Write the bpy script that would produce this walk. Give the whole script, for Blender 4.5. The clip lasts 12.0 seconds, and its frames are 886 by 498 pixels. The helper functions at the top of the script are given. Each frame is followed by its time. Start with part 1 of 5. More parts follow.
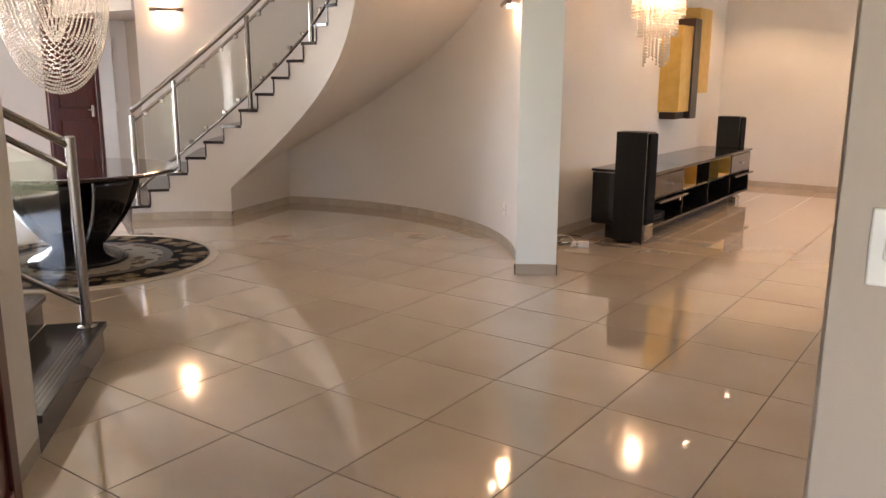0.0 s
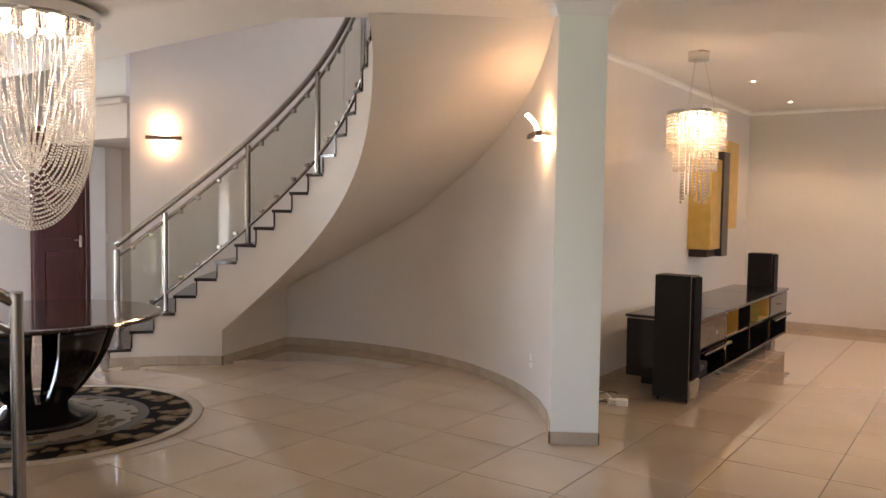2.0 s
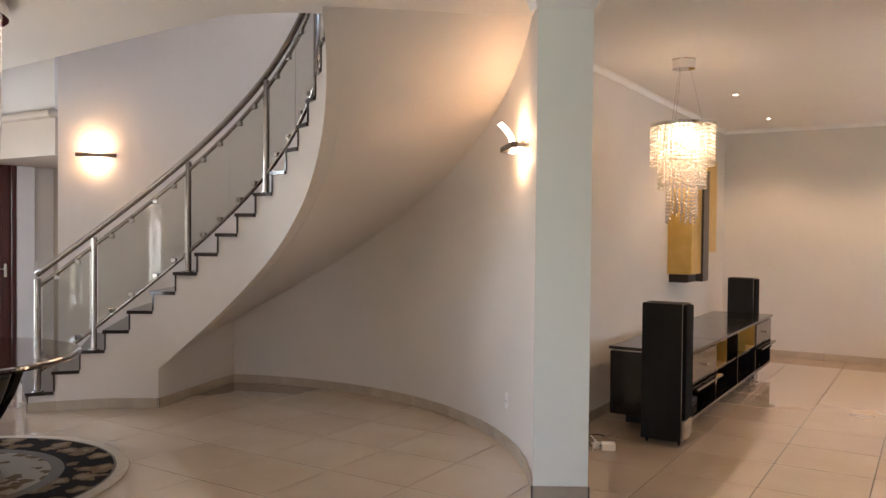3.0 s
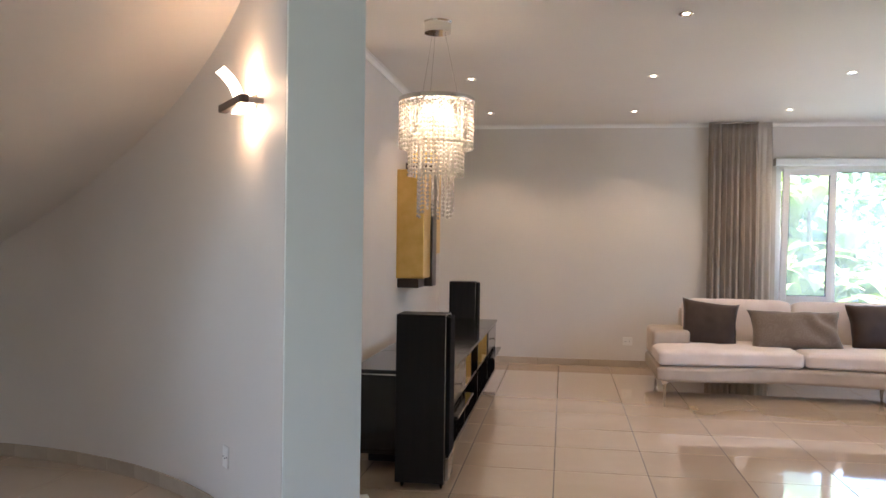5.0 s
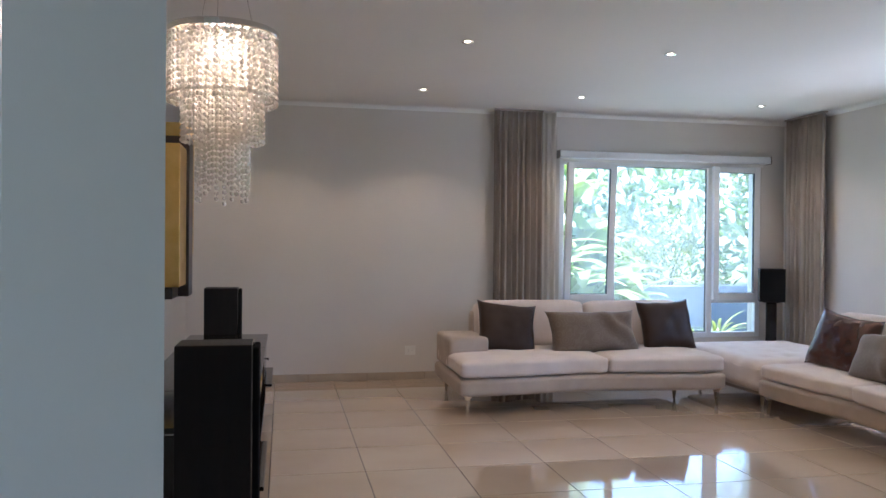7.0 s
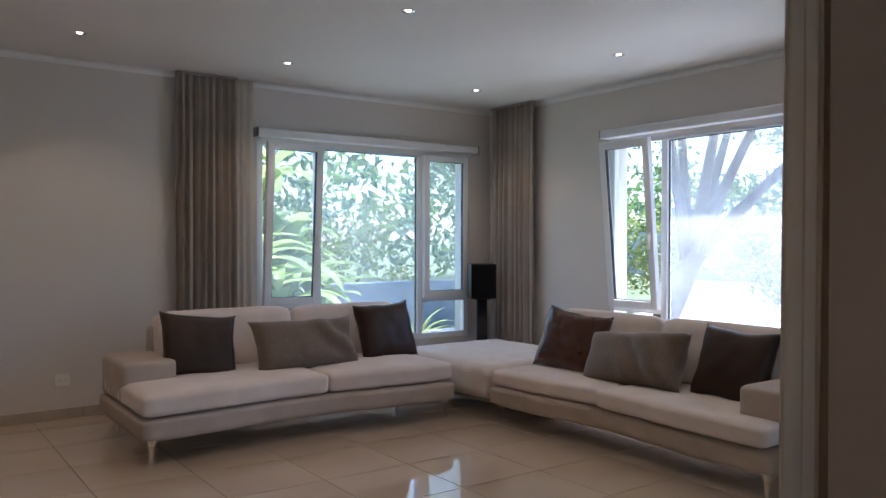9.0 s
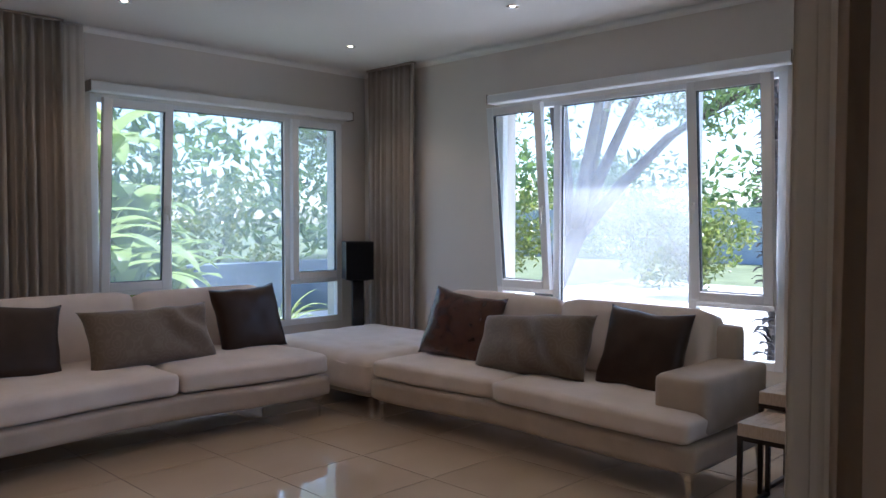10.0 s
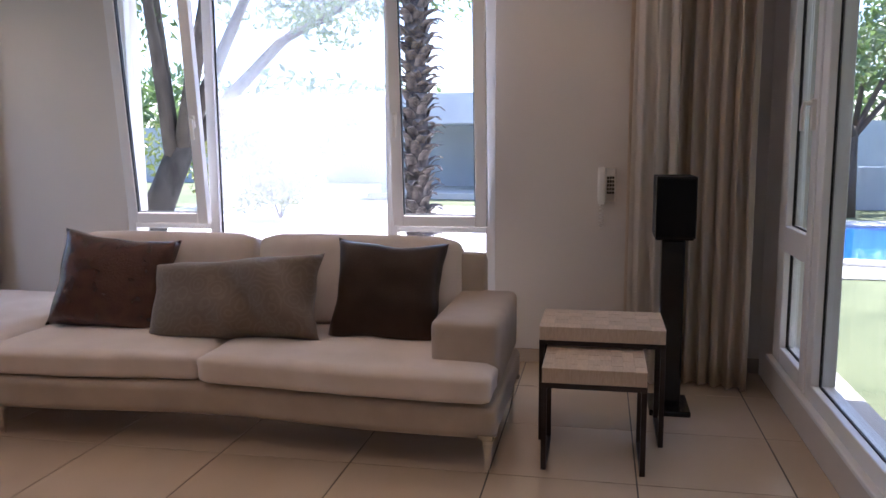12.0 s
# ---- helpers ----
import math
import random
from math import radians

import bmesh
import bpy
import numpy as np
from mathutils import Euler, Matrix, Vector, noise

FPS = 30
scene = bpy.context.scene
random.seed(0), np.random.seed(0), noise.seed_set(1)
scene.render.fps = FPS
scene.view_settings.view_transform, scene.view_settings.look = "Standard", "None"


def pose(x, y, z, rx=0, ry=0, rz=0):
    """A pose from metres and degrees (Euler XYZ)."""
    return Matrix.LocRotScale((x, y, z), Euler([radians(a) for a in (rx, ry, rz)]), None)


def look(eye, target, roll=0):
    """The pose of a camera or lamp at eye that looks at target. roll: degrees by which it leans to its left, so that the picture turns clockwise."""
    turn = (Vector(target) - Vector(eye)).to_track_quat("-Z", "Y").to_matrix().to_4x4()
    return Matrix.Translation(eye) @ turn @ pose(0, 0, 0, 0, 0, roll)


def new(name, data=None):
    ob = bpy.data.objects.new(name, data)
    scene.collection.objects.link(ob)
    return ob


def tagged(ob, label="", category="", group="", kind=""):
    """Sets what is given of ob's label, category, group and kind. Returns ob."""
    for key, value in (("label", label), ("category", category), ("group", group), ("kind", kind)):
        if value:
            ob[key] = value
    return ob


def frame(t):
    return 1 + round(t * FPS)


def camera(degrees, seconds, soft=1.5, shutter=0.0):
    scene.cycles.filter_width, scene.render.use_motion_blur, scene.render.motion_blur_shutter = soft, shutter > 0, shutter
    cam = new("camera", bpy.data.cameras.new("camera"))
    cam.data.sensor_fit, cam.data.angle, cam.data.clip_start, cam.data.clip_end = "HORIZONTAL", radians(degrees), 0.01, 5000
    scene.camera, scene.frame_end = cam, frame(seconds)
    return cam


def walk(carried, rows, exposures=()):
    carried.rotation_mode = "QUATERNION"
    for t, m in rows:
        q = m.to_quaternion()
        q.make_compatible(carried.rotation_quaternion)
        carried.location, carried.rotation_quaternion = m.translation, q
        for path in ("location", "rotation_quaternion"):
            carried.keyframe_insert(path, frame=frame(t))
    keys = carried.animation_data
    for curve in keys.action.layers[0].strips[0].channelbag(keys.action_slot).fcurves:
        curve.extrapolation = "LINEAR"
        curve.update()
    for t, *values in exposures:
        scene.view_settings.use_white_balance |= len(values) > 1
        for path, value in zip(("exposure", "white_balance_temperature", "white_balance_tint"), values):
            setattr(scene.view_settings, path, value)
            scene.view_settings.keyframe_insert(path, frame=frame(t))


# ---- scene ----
cam = camera(58.9, 12.0)
PATH = [
    (0, (-0.023, 0.005, 1.503), (-1.149, 1.603, 1.082), 0.3),
    (0.5, (-0.109, 0.146, 1.518), (-1.248, 1.76, 1.199), 0.4),
    (1, (-0.228, 0.298, 1.539), (-1.371, 1.921, 1.29), 0.5),
    (1.5, (-0.405, 0.417, 1.567), (-1.552, 2.045, 1.382), 0.7),
    (2, (-0.654, 0.598, 1.592), (-1.801, 2.233, 1.481), 0.8),
    (2.5, (-0.865, 0.873, 1.573), (-2.0, 2.519, 1.509), 0.8),
    (4.5, (-1.74, 1.995, 1.503), (-2.255, 3.928, 1.481), 0.9),
    (5, (-1.946, 2.295, 1.483), (-2.25, 4.271, 1.465), 0.8),
    (5.5, (-2.116, 2.602, 1.486), (-2.252, 4.597, 1.469), 0.7),
    (6, (-2.299, 2.944, 1.489), (-2.261, 4.943, 1.473), 0.7),
    (6.5, (-2.426, 3.293, 1.475), (-2.21, 5.281, 1.458), 0.6),
    (7, (-2.515, 3.663, 1.46), (-2.115, 5.623, 1.447), 0.5),
    (9, (-2.382, 4.995, 1.45), (-1.213, 6.618, 1.431), 0.1),
    (9.5, (-2.178, 5.264, 1.433), (-0.876, 6.782, 1.401), 0.0),
    (10, (-1.969, 5.631, 1.409), (-0.547, 7.035, 1.338), 0.0),
    (10.5, (-1.817, 5.979, 1.392), (-0.266, 7.238, 1.302), 0.1),
    (11, (-1.674, 6.336, 1.382), (0.03, 7.372, 1.228), -0.2),
    (11.5, (-1.549, 6.685, 1.345), (0.3, 7.408, 1.113), 0.1),
    (12, (-1.457, 7.031, 1.371), (0.485, 7.422, 1.096), -0.4),
]
walk(cam, [(t, look(eye, target, roll)) for t, eye, target, roll in PATH],
     [(0, 3.82, 7050, 25), (2.5, 3.4, 6850, 24), (4.5, 3.38, 6000, 19), (5.5, 2.74, 5600, 18), (7, 2.55, 5150, 16), (9, 1.8, 5300, 17), (10.5, 1.5, 5250, 19), (11.5, 1.65, 5450, 24), (12, 1.95, 5650, 27)])

# ---- light of the place ----
world = bpy.data.worlds.new("sky")
scene.world = world
world.use_nodes = True
wn = world.node_tree.nodes
sky = wn.new("ShaderNodeTexSky")
sky.sky_type, sky.sun_disc = 'NISHITA', False
sky.sun_elevation, sky.sun_rotation = radians(74), radians(104)
wn["Background"].inputs["Strength"].default_value = 0.15
world.node_tree.links.new(sky.outputs[0], wn["Background"].inputs["Color"])


def lamp(name, kind, where, target, energy, colour, **more):
    data = bpy.data.lights.new(name, kind)
    data.energy, data.color = energy, colour
    ob = new(name, data)
    ob.matrix_world = look(where, target)
    if kind == 'AREA':
        data.shape, data.size, data.size_y = 'RECTANGLE', more["size"][0], more["size"][1]
    if kind == 'SPOT':
        data.spot_size, data.spot_blend, data.shadow_soft_size = radians(more["cone"]), more["blend"], 0.03
    if kind == 'POINT':
        data.shadow_soft_size = more["radius"]
    return ob


sun = lamp("sun", 'SUN', (0, 0, 30), (-8.2, 2.0, 0.5), 5.0, (1.0, 0.95, 0.86))
sun.data.angle = radians(0.5)
WARM, DAY = (1.0, 0.76, 0.50), (0.82, 0.91, 1.0)

# ---- materials ----


def material(name, colour, rough=0.5, metal=0.0, colour2=None, scale=8.0, grain=0.0, grain_scale=200.0, coat=0.0, sheen=0.0, spread=0.0, detail=4.0, trans=0.0, ior=1.5, stretch=(1, 1, 1), spec=0.5):
    """A surface with two scales of variation: colour drifting to colour2 in blots, and fine relief."""
    m = bpy.data.materials.new(name)
    m.use_nodes = True
    nt, p = m.node_tree, m.node_tree.nodes["Principled BSDF"]
    p.inputs["Roughness"].default_value, p.inputs["Metallic"].default_value = rough, metal
    p.inputs["Coat Weight"].default_value, p.inputs["Coat Roughness"].default_value = coat, 0.05
    p.inputs["Sheen Weight"].default_value = sheen
    p.inputs["Transmission Weight"].default_value, p.inputs["IOR"].default_value = trans, ior
    p.inputs["Base Color"].default_value = (*colour, 1)
    p.inputs["Specular IOR Level"].default_value = spec
    co = nt.nodes.new("ShaderNodeTexCoord")
    mp = nt.nodes.new("ShaderNodeMapping")
    mp.inputs["Scale"].default_value = stretch
    nt.links.new(co.outputs["Object"], mp.inputs[0])
    if colour2:
        n = nt.nodes.new("ShaderNodeTexNoise")
        n.inputs["Scale"].default_value, n.inputs["Detail"].default_value = scale, detail
        ramp = nt.nodes.new("ShaderNodeValToRGB")
        ramp.color_ramp.elements[0].position, ramp.color_ramp.elements[1].position = 0.33, 0.68
        ramp.color_ramp.elements[0].color, ramp.color_ramp.elements[1].color = (*colour, 1), (*colour2, 1)
        nt.links.new(mp.outputs[0], n.inputs["Vector"])
        nt.links.new(n.outputs["Fac"], ramp.inputs[0])
        out = ramp.outputs[0]
        if spread:
            info = nt.nodes.new("ShaderNodeObjectInfo")
            hsv = nt.nodes.new("ShaderNodeHueSaturation")
            ma = nt.nodes.new("ShaderNodeMath")
            ma.operation = 'MULTIPLY_ADD'
            ma.inputs[1].default_value, ma.inputs[2].default_value = spread, 1 - spread / 2
            nt.links.new(info.outputs["Random"], ma.inputs[0])
            nt.links.new(ma.outputs[0], hsv.inputs["Value"])
            nt.links.new(out, hsv.inputs["Color"])
            out = hsv.outputs[0]
        nt.links.new(out, p.inputs["Base Color"])
    if grain:
        g = nt.nodes.new("ShaderNodeTexNoise")
        g.inputs["Scale"].default_value, g.inputs["Detail"].default_value = grain_scale, 3
        b = nt.nodes.new("ShaderNodeBump")
        b.inputs["Strength"].default_value, b.inputs["Distance"].default_value = grain, 0.004
        nt.links.new(mp.outputs[0], g.inputs["Vector"])
        nt.links.new(g.outputs["Fac"], b.inputs["Height"])
        nt.links.new(b.outputs[0], p.inputs["Normal"])
    return m


def shift_by_object(m):
    """Moves the pattern by a random step from object to object, so that no two pieces look alike."""
    nt = m.node_tree
    mp = next(n for n in nt.nodes if n.type == 'MAPPING')
    info, mul = nt.nodes.new("ShaderNodeObjectInfo"), nt.nodes.new("ShaderNodeVectorMath")
    mul.operation, mul.inputs[1].default_value = 'MULTIPLY', (37.0, 53.0, 19.0)
    nt.links.new(info.outputs["Random"], mul.inputs[0])
    nt.links.new(mul.outputs[0], mp.inputs["Location"])


def glowing(name, colour, strength):
    m = material(name, colour)
    p = m.node_tree.nodes["Principled BSDF"]
    p.inputs["Emission Color"].default_value = (*colour, 1)
    p.inputs["Emission Strength"].default_value = strength
    return m


def clear_glass(name, tint=(1, 1, 1), haze=0.0):
    """Thin clear pane: see-through with a mirror gloss, and a milky veil where haze is over 0."""
    m = bpy.data.materials.new(name)
    m.use_nodes = True
    nt = m.node_tree
    nt.nodes.clear()
    tr, gl, di = (nt.nodes.new("ShaderNodeBsdf" + k) for k in ("Transparent", "Glossy", "Translucent"))
    mix, lw, fr, out = nt.nodes.new("ShaderNodeMixShader"), nt.nodes.new("ShaderNodeLayerWeight"), nt.nodes.new("ShaderNodeMath"), nt.nodes.new("ShaderNodeOutputMaterial")
    power = nt.nodes.new("ShaderNodeMath")
    power.operation, power.inputs[1].default_value = 'POWER', 5.0
    lw.inputs["Blend"].default_value = 0.5
    tr.inputs[0].default_value = (*tint, 1)
    gl.inputs["Roughness"].default_value = 0.02
    fr.operation, fr.inputs[1].default_value, fr.inputs[2].default_value = 'MULTIPLY_ADD', 0.7, 0.025
    nt.links.new(lw.outputs["Facing"], power.inputs[0])
    nt.links.new(power.outputs[0], fr.inputs[0])
    nt.links.new(fr.outputs[0], mix.inputs[0])
    nt.links.new(tr.outputs[0], mix.inputs[1])
    nt.links.new(gl.outputs[0], mix.inputs[2])
    last = mix.outputs[0]
    if haze:
        co, no, mul, mix2 = nt.nodes.new("ShaderNodeTexCoord"), nt.nodes.new("ShaderNodeTexNoise"), nt.nodes.new("ShaderNodeMath"), nt.nodes.new("ShaderNodeMixShader")
        no.inputs["Scale"].default_value = 1.6
        mul.operation, mul.inputs[1].default_value = 'MULTIPLY', haze
        nt.links.new(co.outputs["Object"], no.inputs["Vector"])
        nt.links.new(no.outputs["Fac"], mul.inputs[0])
        nt.links.new(mul.outputs[0], mix2.inputs[0])
        nt.links.new(last, mix2.inputs[1])
        nt.links.new(di.outputs[0], mix2.inputs[2])
        last = mix2.outputs[0]
    nt.links.new(last, out.inputs[0])
    return m


PAINT = material("wall_paint", (0.64, 0.595, 0.545), 0.62, colour2=(0.68, 0.635, 0.585), scale=0.9, grain=0.12, grain_scale=260)
PAINT_COOL = material("pale_grey_paint", (0.80, 0.835, 0.775), 0.5, colour2=(0.82, 0.85, 0.80), scale=1.2, grain=0.12, grain_scale=260)
# wall paint darkened and browned: the shade on these walls is in the colour
PAINT_SHADED = material("shaded_wall_paint", (0.42, 0.345, 0.28), 0.6, colour2=(0.45, 0.375, 0.31), scale=1.0, grain=0.12, grain_scale=260)
CEIL = material("ceiling_paint", (0.78, 0.76, 0.72), 0.7, colour2=(0.81, 0.79, 0.75), scale=0.8, grain=0.05)
CORNICE = material("cornice_plaster", (0.80, 0.79, 0.76), 0.55, colour2=(0.83, 0.82, 0.79), scale=3)
SKIRT = material("skirting_tile", (0.42, 0.35, 0.27), 0.25, colour2=(0.48, 0.40, 0.31), scale=6, spread=0.1)
TILE = material("polished_tile", (0.53, 0.41, 0.295), 0.06, colour2=(0.59, 0.47, 0.35), scale=1.3, detail=3, spread=0.05, stretch=(1, 1.3, 1), coat=1.0)
shift_by_object(TILE)
GROUT = material("grout", (0.055, 0.042, 0.032), 0.7, colour2=(0.10, 0.078, 0.06), scale=9)
GRANITE = material("dark_granite", (0.022, 0.016, 0.014), 0.14, colour2=(0.050, 0.037, 0.033), scale=60, detail=8)
STEEL = material("brushed_steel", (0.40, 0.37, 0.34), 0.22, 1.0, colour2=(0.32, 0.30, 0.28), scale=40, stretch=(1, 1, 0.1))
CHROME = material("chrome", (0.75, 0.74, 0.72), 0.08, 1.0)
RAILGLASS = clear_glass("rail_glass", (0.86, 0.86, 0.83))
PANE = clear_glass("window_glass", (0.97, 0.99, 0.98))
# dirty pane; its haze is thickened to paint in the sun's glare too
DUSTY = clear_glass("dusty_glare_glass", (0.95, 0.98, 1.0), 0.36)
# clean panes: the veil paints the glare of the overbright garden
HAZY = clear_glass("glare_veil_glass", (0.96, 0.99, 1.0), 0.30)
UPVC = material("white_window_plastic", (0.78, 0.79, 0.80), 0.35, colour2=(0.82, 0.82, 0.82), scale=3)
RUBBER = material("black_gasket", (0.02, 0.02, 0.02), 0.6)
BLACK = material("black_lacquer", (0.008, 0.007, 0.007), 0.12, colour2=(0.012, 0.010, 0.010), scale=5, coat=0.15, spec=0.35)
BLACKMATT = material("black_ash", (0.012, 0.011, 0.011), 0.5, colour2=(0.016, 0.014, 0.013), scale=30, spec=0.2, grain=0.2, stretch=(1, 1, 0.1))
CLOTHBLACK = material("speaker_cloth", (0.010, 0.010, 0.011), 0.9, grain=0.5, grain_scale=900, spec=0.1)
BROWNGLASS = material("smoked_drawer_front", (0.060, 0.043, 0.033), 0.12, colour2=(0.075, 0.055, 0.042), scale=3)
GOLD = material("gold_leaf_panel", (0.62, 0.40, 0.10), 0.34, 0.75, colour2=(0.70, 0.47, 0.15), scale=9, grain=0.15, grain_scale=60)
PLASTIC = material("white_plastic", (0.75, 0.73, 0.69), 0.35, colour2=(0.79, 0.77, 0.73), scale=20)
FABRIC = material("cream_upholstery", (0.64, 0.55, 0.49), 0.85, colour2=(0.72, 0.63, 0.57), scale=5, grain=0.35, grain_scale=420, sheen=0.25)
LEATHER = material("taupe_leather", (0.40, 0.325, 0.26), 0.5, colour2=(0.46, 0.38, 0.31), scale=6, grain=0.3, grain_scale=240)
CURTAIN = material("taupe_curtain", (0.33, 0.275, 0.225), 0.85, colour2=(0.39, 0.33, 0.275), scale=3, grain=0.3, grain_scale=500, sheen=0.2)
DOORWOOD = material("mahogany_door", (0.055, 0.006, 0.005), 0.28, colour2=(0.080, 0.011, 0.008), scale=4, stretch=(8, 8, 0.6), coat=0.3)
TABLETOPWOOD = material("polished_dark_wood", (0.030, 0.014, 0.011), 0.10, colour2=(0.055, 0.024, 0.017), scale=5, stretch=(1, 8, 1), coat=0.6)

# ---- mesh tools ----


def link(name, bm, mat, parent=None, smooth=False):
    me = bpy.data.meshes.new(name)
    if smooth:
        for f in bm.faces:
            f.smooth = True
    bm.to_mesh(me)
    bm.free()
    me.materials.append(mat)
    ob = new(name, me)
    ob.parent = parent
    return ob


def part(name, bm, mat, parent, label="", smooth=False):
    return tagged(link(name, bm, mat, parent, smooth), label)


def thing(name, where, label, category, group="", kind="", rz=0.0):
    ob = new(name)
    ob.matrix_world = pose(*where, 0, 0, rz)
    return tagged(ob, label, category, group, kind)


def bare():
    return bmesh.new()


def box(x0, x1, y0, y1, z0, z1, bevel=0.0, segments=2, bm=None, m=None):
    bm = bm or bmesh.new()
    made = bmesh.ops.create_cube(bm, size=1.0)["verts"]
    mat = Matrix.Translation(((x0 + x1) / 2, (y0 + y1) / 2, (z0 + z1) / 2)) @ Matrix.Diagonal((x1 - x0, y1 - y0, z1 - z0, 1))
    bmesh.ops.transform(bm, matrix=(m @ mat) if m else mat, verts=made)
    if bevel:
        edges = list({e for v in made for e in v.link_edges})
        bmesh.ops.bevel(bm, geom=edges, offset=bevel, segments=segments, affect='EDGES', profile=0.5)
    return bm


def prism(points, z0, z1, bm=None):
    """An upright solid on a plan outline, given anticlockwise."""
    bm = bm or bmesh.new()
    low, high = [bm.verts.new((x, y, z0)) for x, y in points], [bm.verts.new((x, y, z1)) for x, y in points]
    bm.faces.new(low[::-1])
    bm.faces.new(high)
    n = len(points)
    for i in range(n):
        bm.faces.new((low[i], low[(i + 1) % n], high[(i + 1) % n], high[i]))
    return bm


def lathe(profile, seg=32, bm=None, at=(0, 0, 0), closed=False):
    """A turned solid from (radius, height) pairs."""
    bm = bm or bmesh.new()
    rings = []
    for r, z in profile:
        rings.append([bm.verts.new((at[0] + r * math.cos(2 * math.pi * k / seg), at[1] + r * math.sin(2 * math.pi * k / seg), at[2] + z)) for k in range(seg)])
    pairs = list(zip(rings, rings[1:])) + ([(rings[-1], rings[0])] if closed else [])
    for a, b in pairs:
        for k in range(seg):
            bm.faces.new((a[k], a[(k + 1) % seg], b[(k + 1) % seg], b[k]))
    if not closed:
        bm.faces.new(rings[0][::-1])
        bm.faces.new(rings[-1])
    return bm


def tube(points, r, seg=10, bm=None, caps=True):
    """A round bar along a line of places."""
    bm = bm or bmesh.new()
    pts = [Vector(p) for p in points]
    rings = []
    side = None
    for i, p in enumerate(pts):
        d = (pts[min(i + 1, len(pts) - 1)] - pts[max(i - 1, 0)]).normalized()
        if side is None:
            side = d.cross(Vector((0, 0, 1)) if abs(d.z) < 0.9 else Vector((1, 0, 0))).normalized()
        side = (side - d * side.dot(d)).normalized()
        up = d.cross(side)
        rr = r[i] if isinstance(r, (list, tuple)) else r
        rings.append([bm.verts.new(p + rr * (math.cos(2 * math.pi * k / seg) * side + math.sin(2 * math.pi * k / seg) * up)) for k in range(seg)])
    for a, b in zip(rings, rings[1:]):
        for k in range(seg):
            bm.faces.new((a[k], a[(k + 1) % seg], b[(k + 1) % seg], b[k]))
    if caps:
        bm.faces.new(rings[0][::-1])
        bm.faces.new(rings[-1])
    return bm


def sheet(rows, bm=None, thick=0.0):
    """A skin over a grid of places, given a thickness where it is asked for."""
    bm = bm or bmesh.new()
    grid = [[bm.verts.new(p) for p in row] for row in rows]
    faces = [bm.faces.new((a[i], a[i + 1], b[i + 1], b[i])) for a, b in zip(grid, grid[1:]) for i in range(len(a) - 1)]
    if thick:
        bmesh.ops.recalc_face_normals(bm, faces=faces)
        bmesh.ops.solidify(bm, geom=faces, thickness=thick)
    return bm


def wall(name, axis, at, thick, span, z0, z1, holes, mat, label):
    """A straight wall in the plane axis = at .. at + thick, along the other axis over span, with rectangular holes (u0, u1, z0, z1)."""
    us = sorted({span[0], span[1], *[h[0] for h in holes], *[h[1] for h in holes]})
    zs = sorted({z0, z1, *[h[2] for h in holes], *[h[3] for h in holes]})
    bm = bare()
    for a, b in zip(us, us[1:]):
        for c, d in zip(zs, zs[1:]):
            if any(h[0] <= (a + b) / 2 <= h[1] and h[2] <= (c + d) / 2 <= h[3] for h in holes):
                continue
            lo, hi = min(at, at + thick), max(at, at + thick)
            box(*((lo, hi, a, b) if axis == "x" else (a, b, lo, hi)), c, d, bm=bm)
    return tagged(link(name, bm, mat), label, "wall", kind="structure")


def arc(cx, cy, r, a0, a1, n):
    return [(cx + r * math.cos(radians(a0 + (a1 - a0) * i / n)), cy + r * math.sin(radians(a0 + (a1 - a0) * i / n))) for i in range(n + 1)]

# ---- the setting ----
# plan: living room x -3.48..3.30, y 6.10..11.98; hall to the south and west of it; stairwell round (-5.86, 3.97)
CX, CY, RIN, ROUT = -5.86, 3.97, 1.90, 3.11
CH = 2.935

wall("wall_north", "y", 11.98, 0.25, (-3.73, 3.55), -0.1, 3.2, [(0.50, 3.00, 0.40, 2.42)], PAINT, "beige painted plaster wall with a wide window")
wall("wall_east", "x", 3.30, 0.25, (5.85, 11.98), -0.1, 3.2, [(7.66, 10.16, 0.40, 2.42)], PAINT, "beige painted plaster wall with a wide window")
wall("wall_glazed", "y", 6.10, -0.25, (-0.02, 3.30), -0.1, 3.2, [(0.15, 2.95, 0.20, 2.46)], PAINT, "beige painted wall opened by a glazed door")
wall("wall_hall_east", "x", -0.24, 0.22, (1.48, 6.135), -0.1, 3.2, [], PAINT_SHADED, "painted wall between hall and terrace, darkened for shade")
wall("wall_hall_south", "y", 1.28, 0.20, (-0.205, 3.0), -0.1, 3.2, [], PAINT_SHADED, "painted wall with a light switch, darkened for shade")
wall("wall_television", "x", -3.48, -0.15, (6.24, 11.98), -0.1, 3.2, [], PAINT, "beige painted wall behind the television unit")

# curved stair wall, ends at the square column
bm = bare()
inner, outer = arc(CX, CY, ROUT, 26, 146.2, 60), arc(CX, CY, ROUT + 0.12, 26, 146.2, 60)
prism(inner[::-1] + outer, -0.1, 5.9, bm)
bmesh.ops.recalc_face_normals(bm, faces=bm.faces)
tagged(link("wall_stair_curved", bm, PAINT), "curved beige plaster wall round the staircase", "wall", kind="structure")
COL = [(-3.035, 5.275), (-2.765, 5.445), (-2.93, 5.72), (-3.48, 6.32), (-3.60, 6.22), (-3.25, 5.74)]
tagged(link("wall_column", prism(COL, -0.1, 3.2), PAINT_COOL), "pale grey-green painted square column", "column", kind="structure")

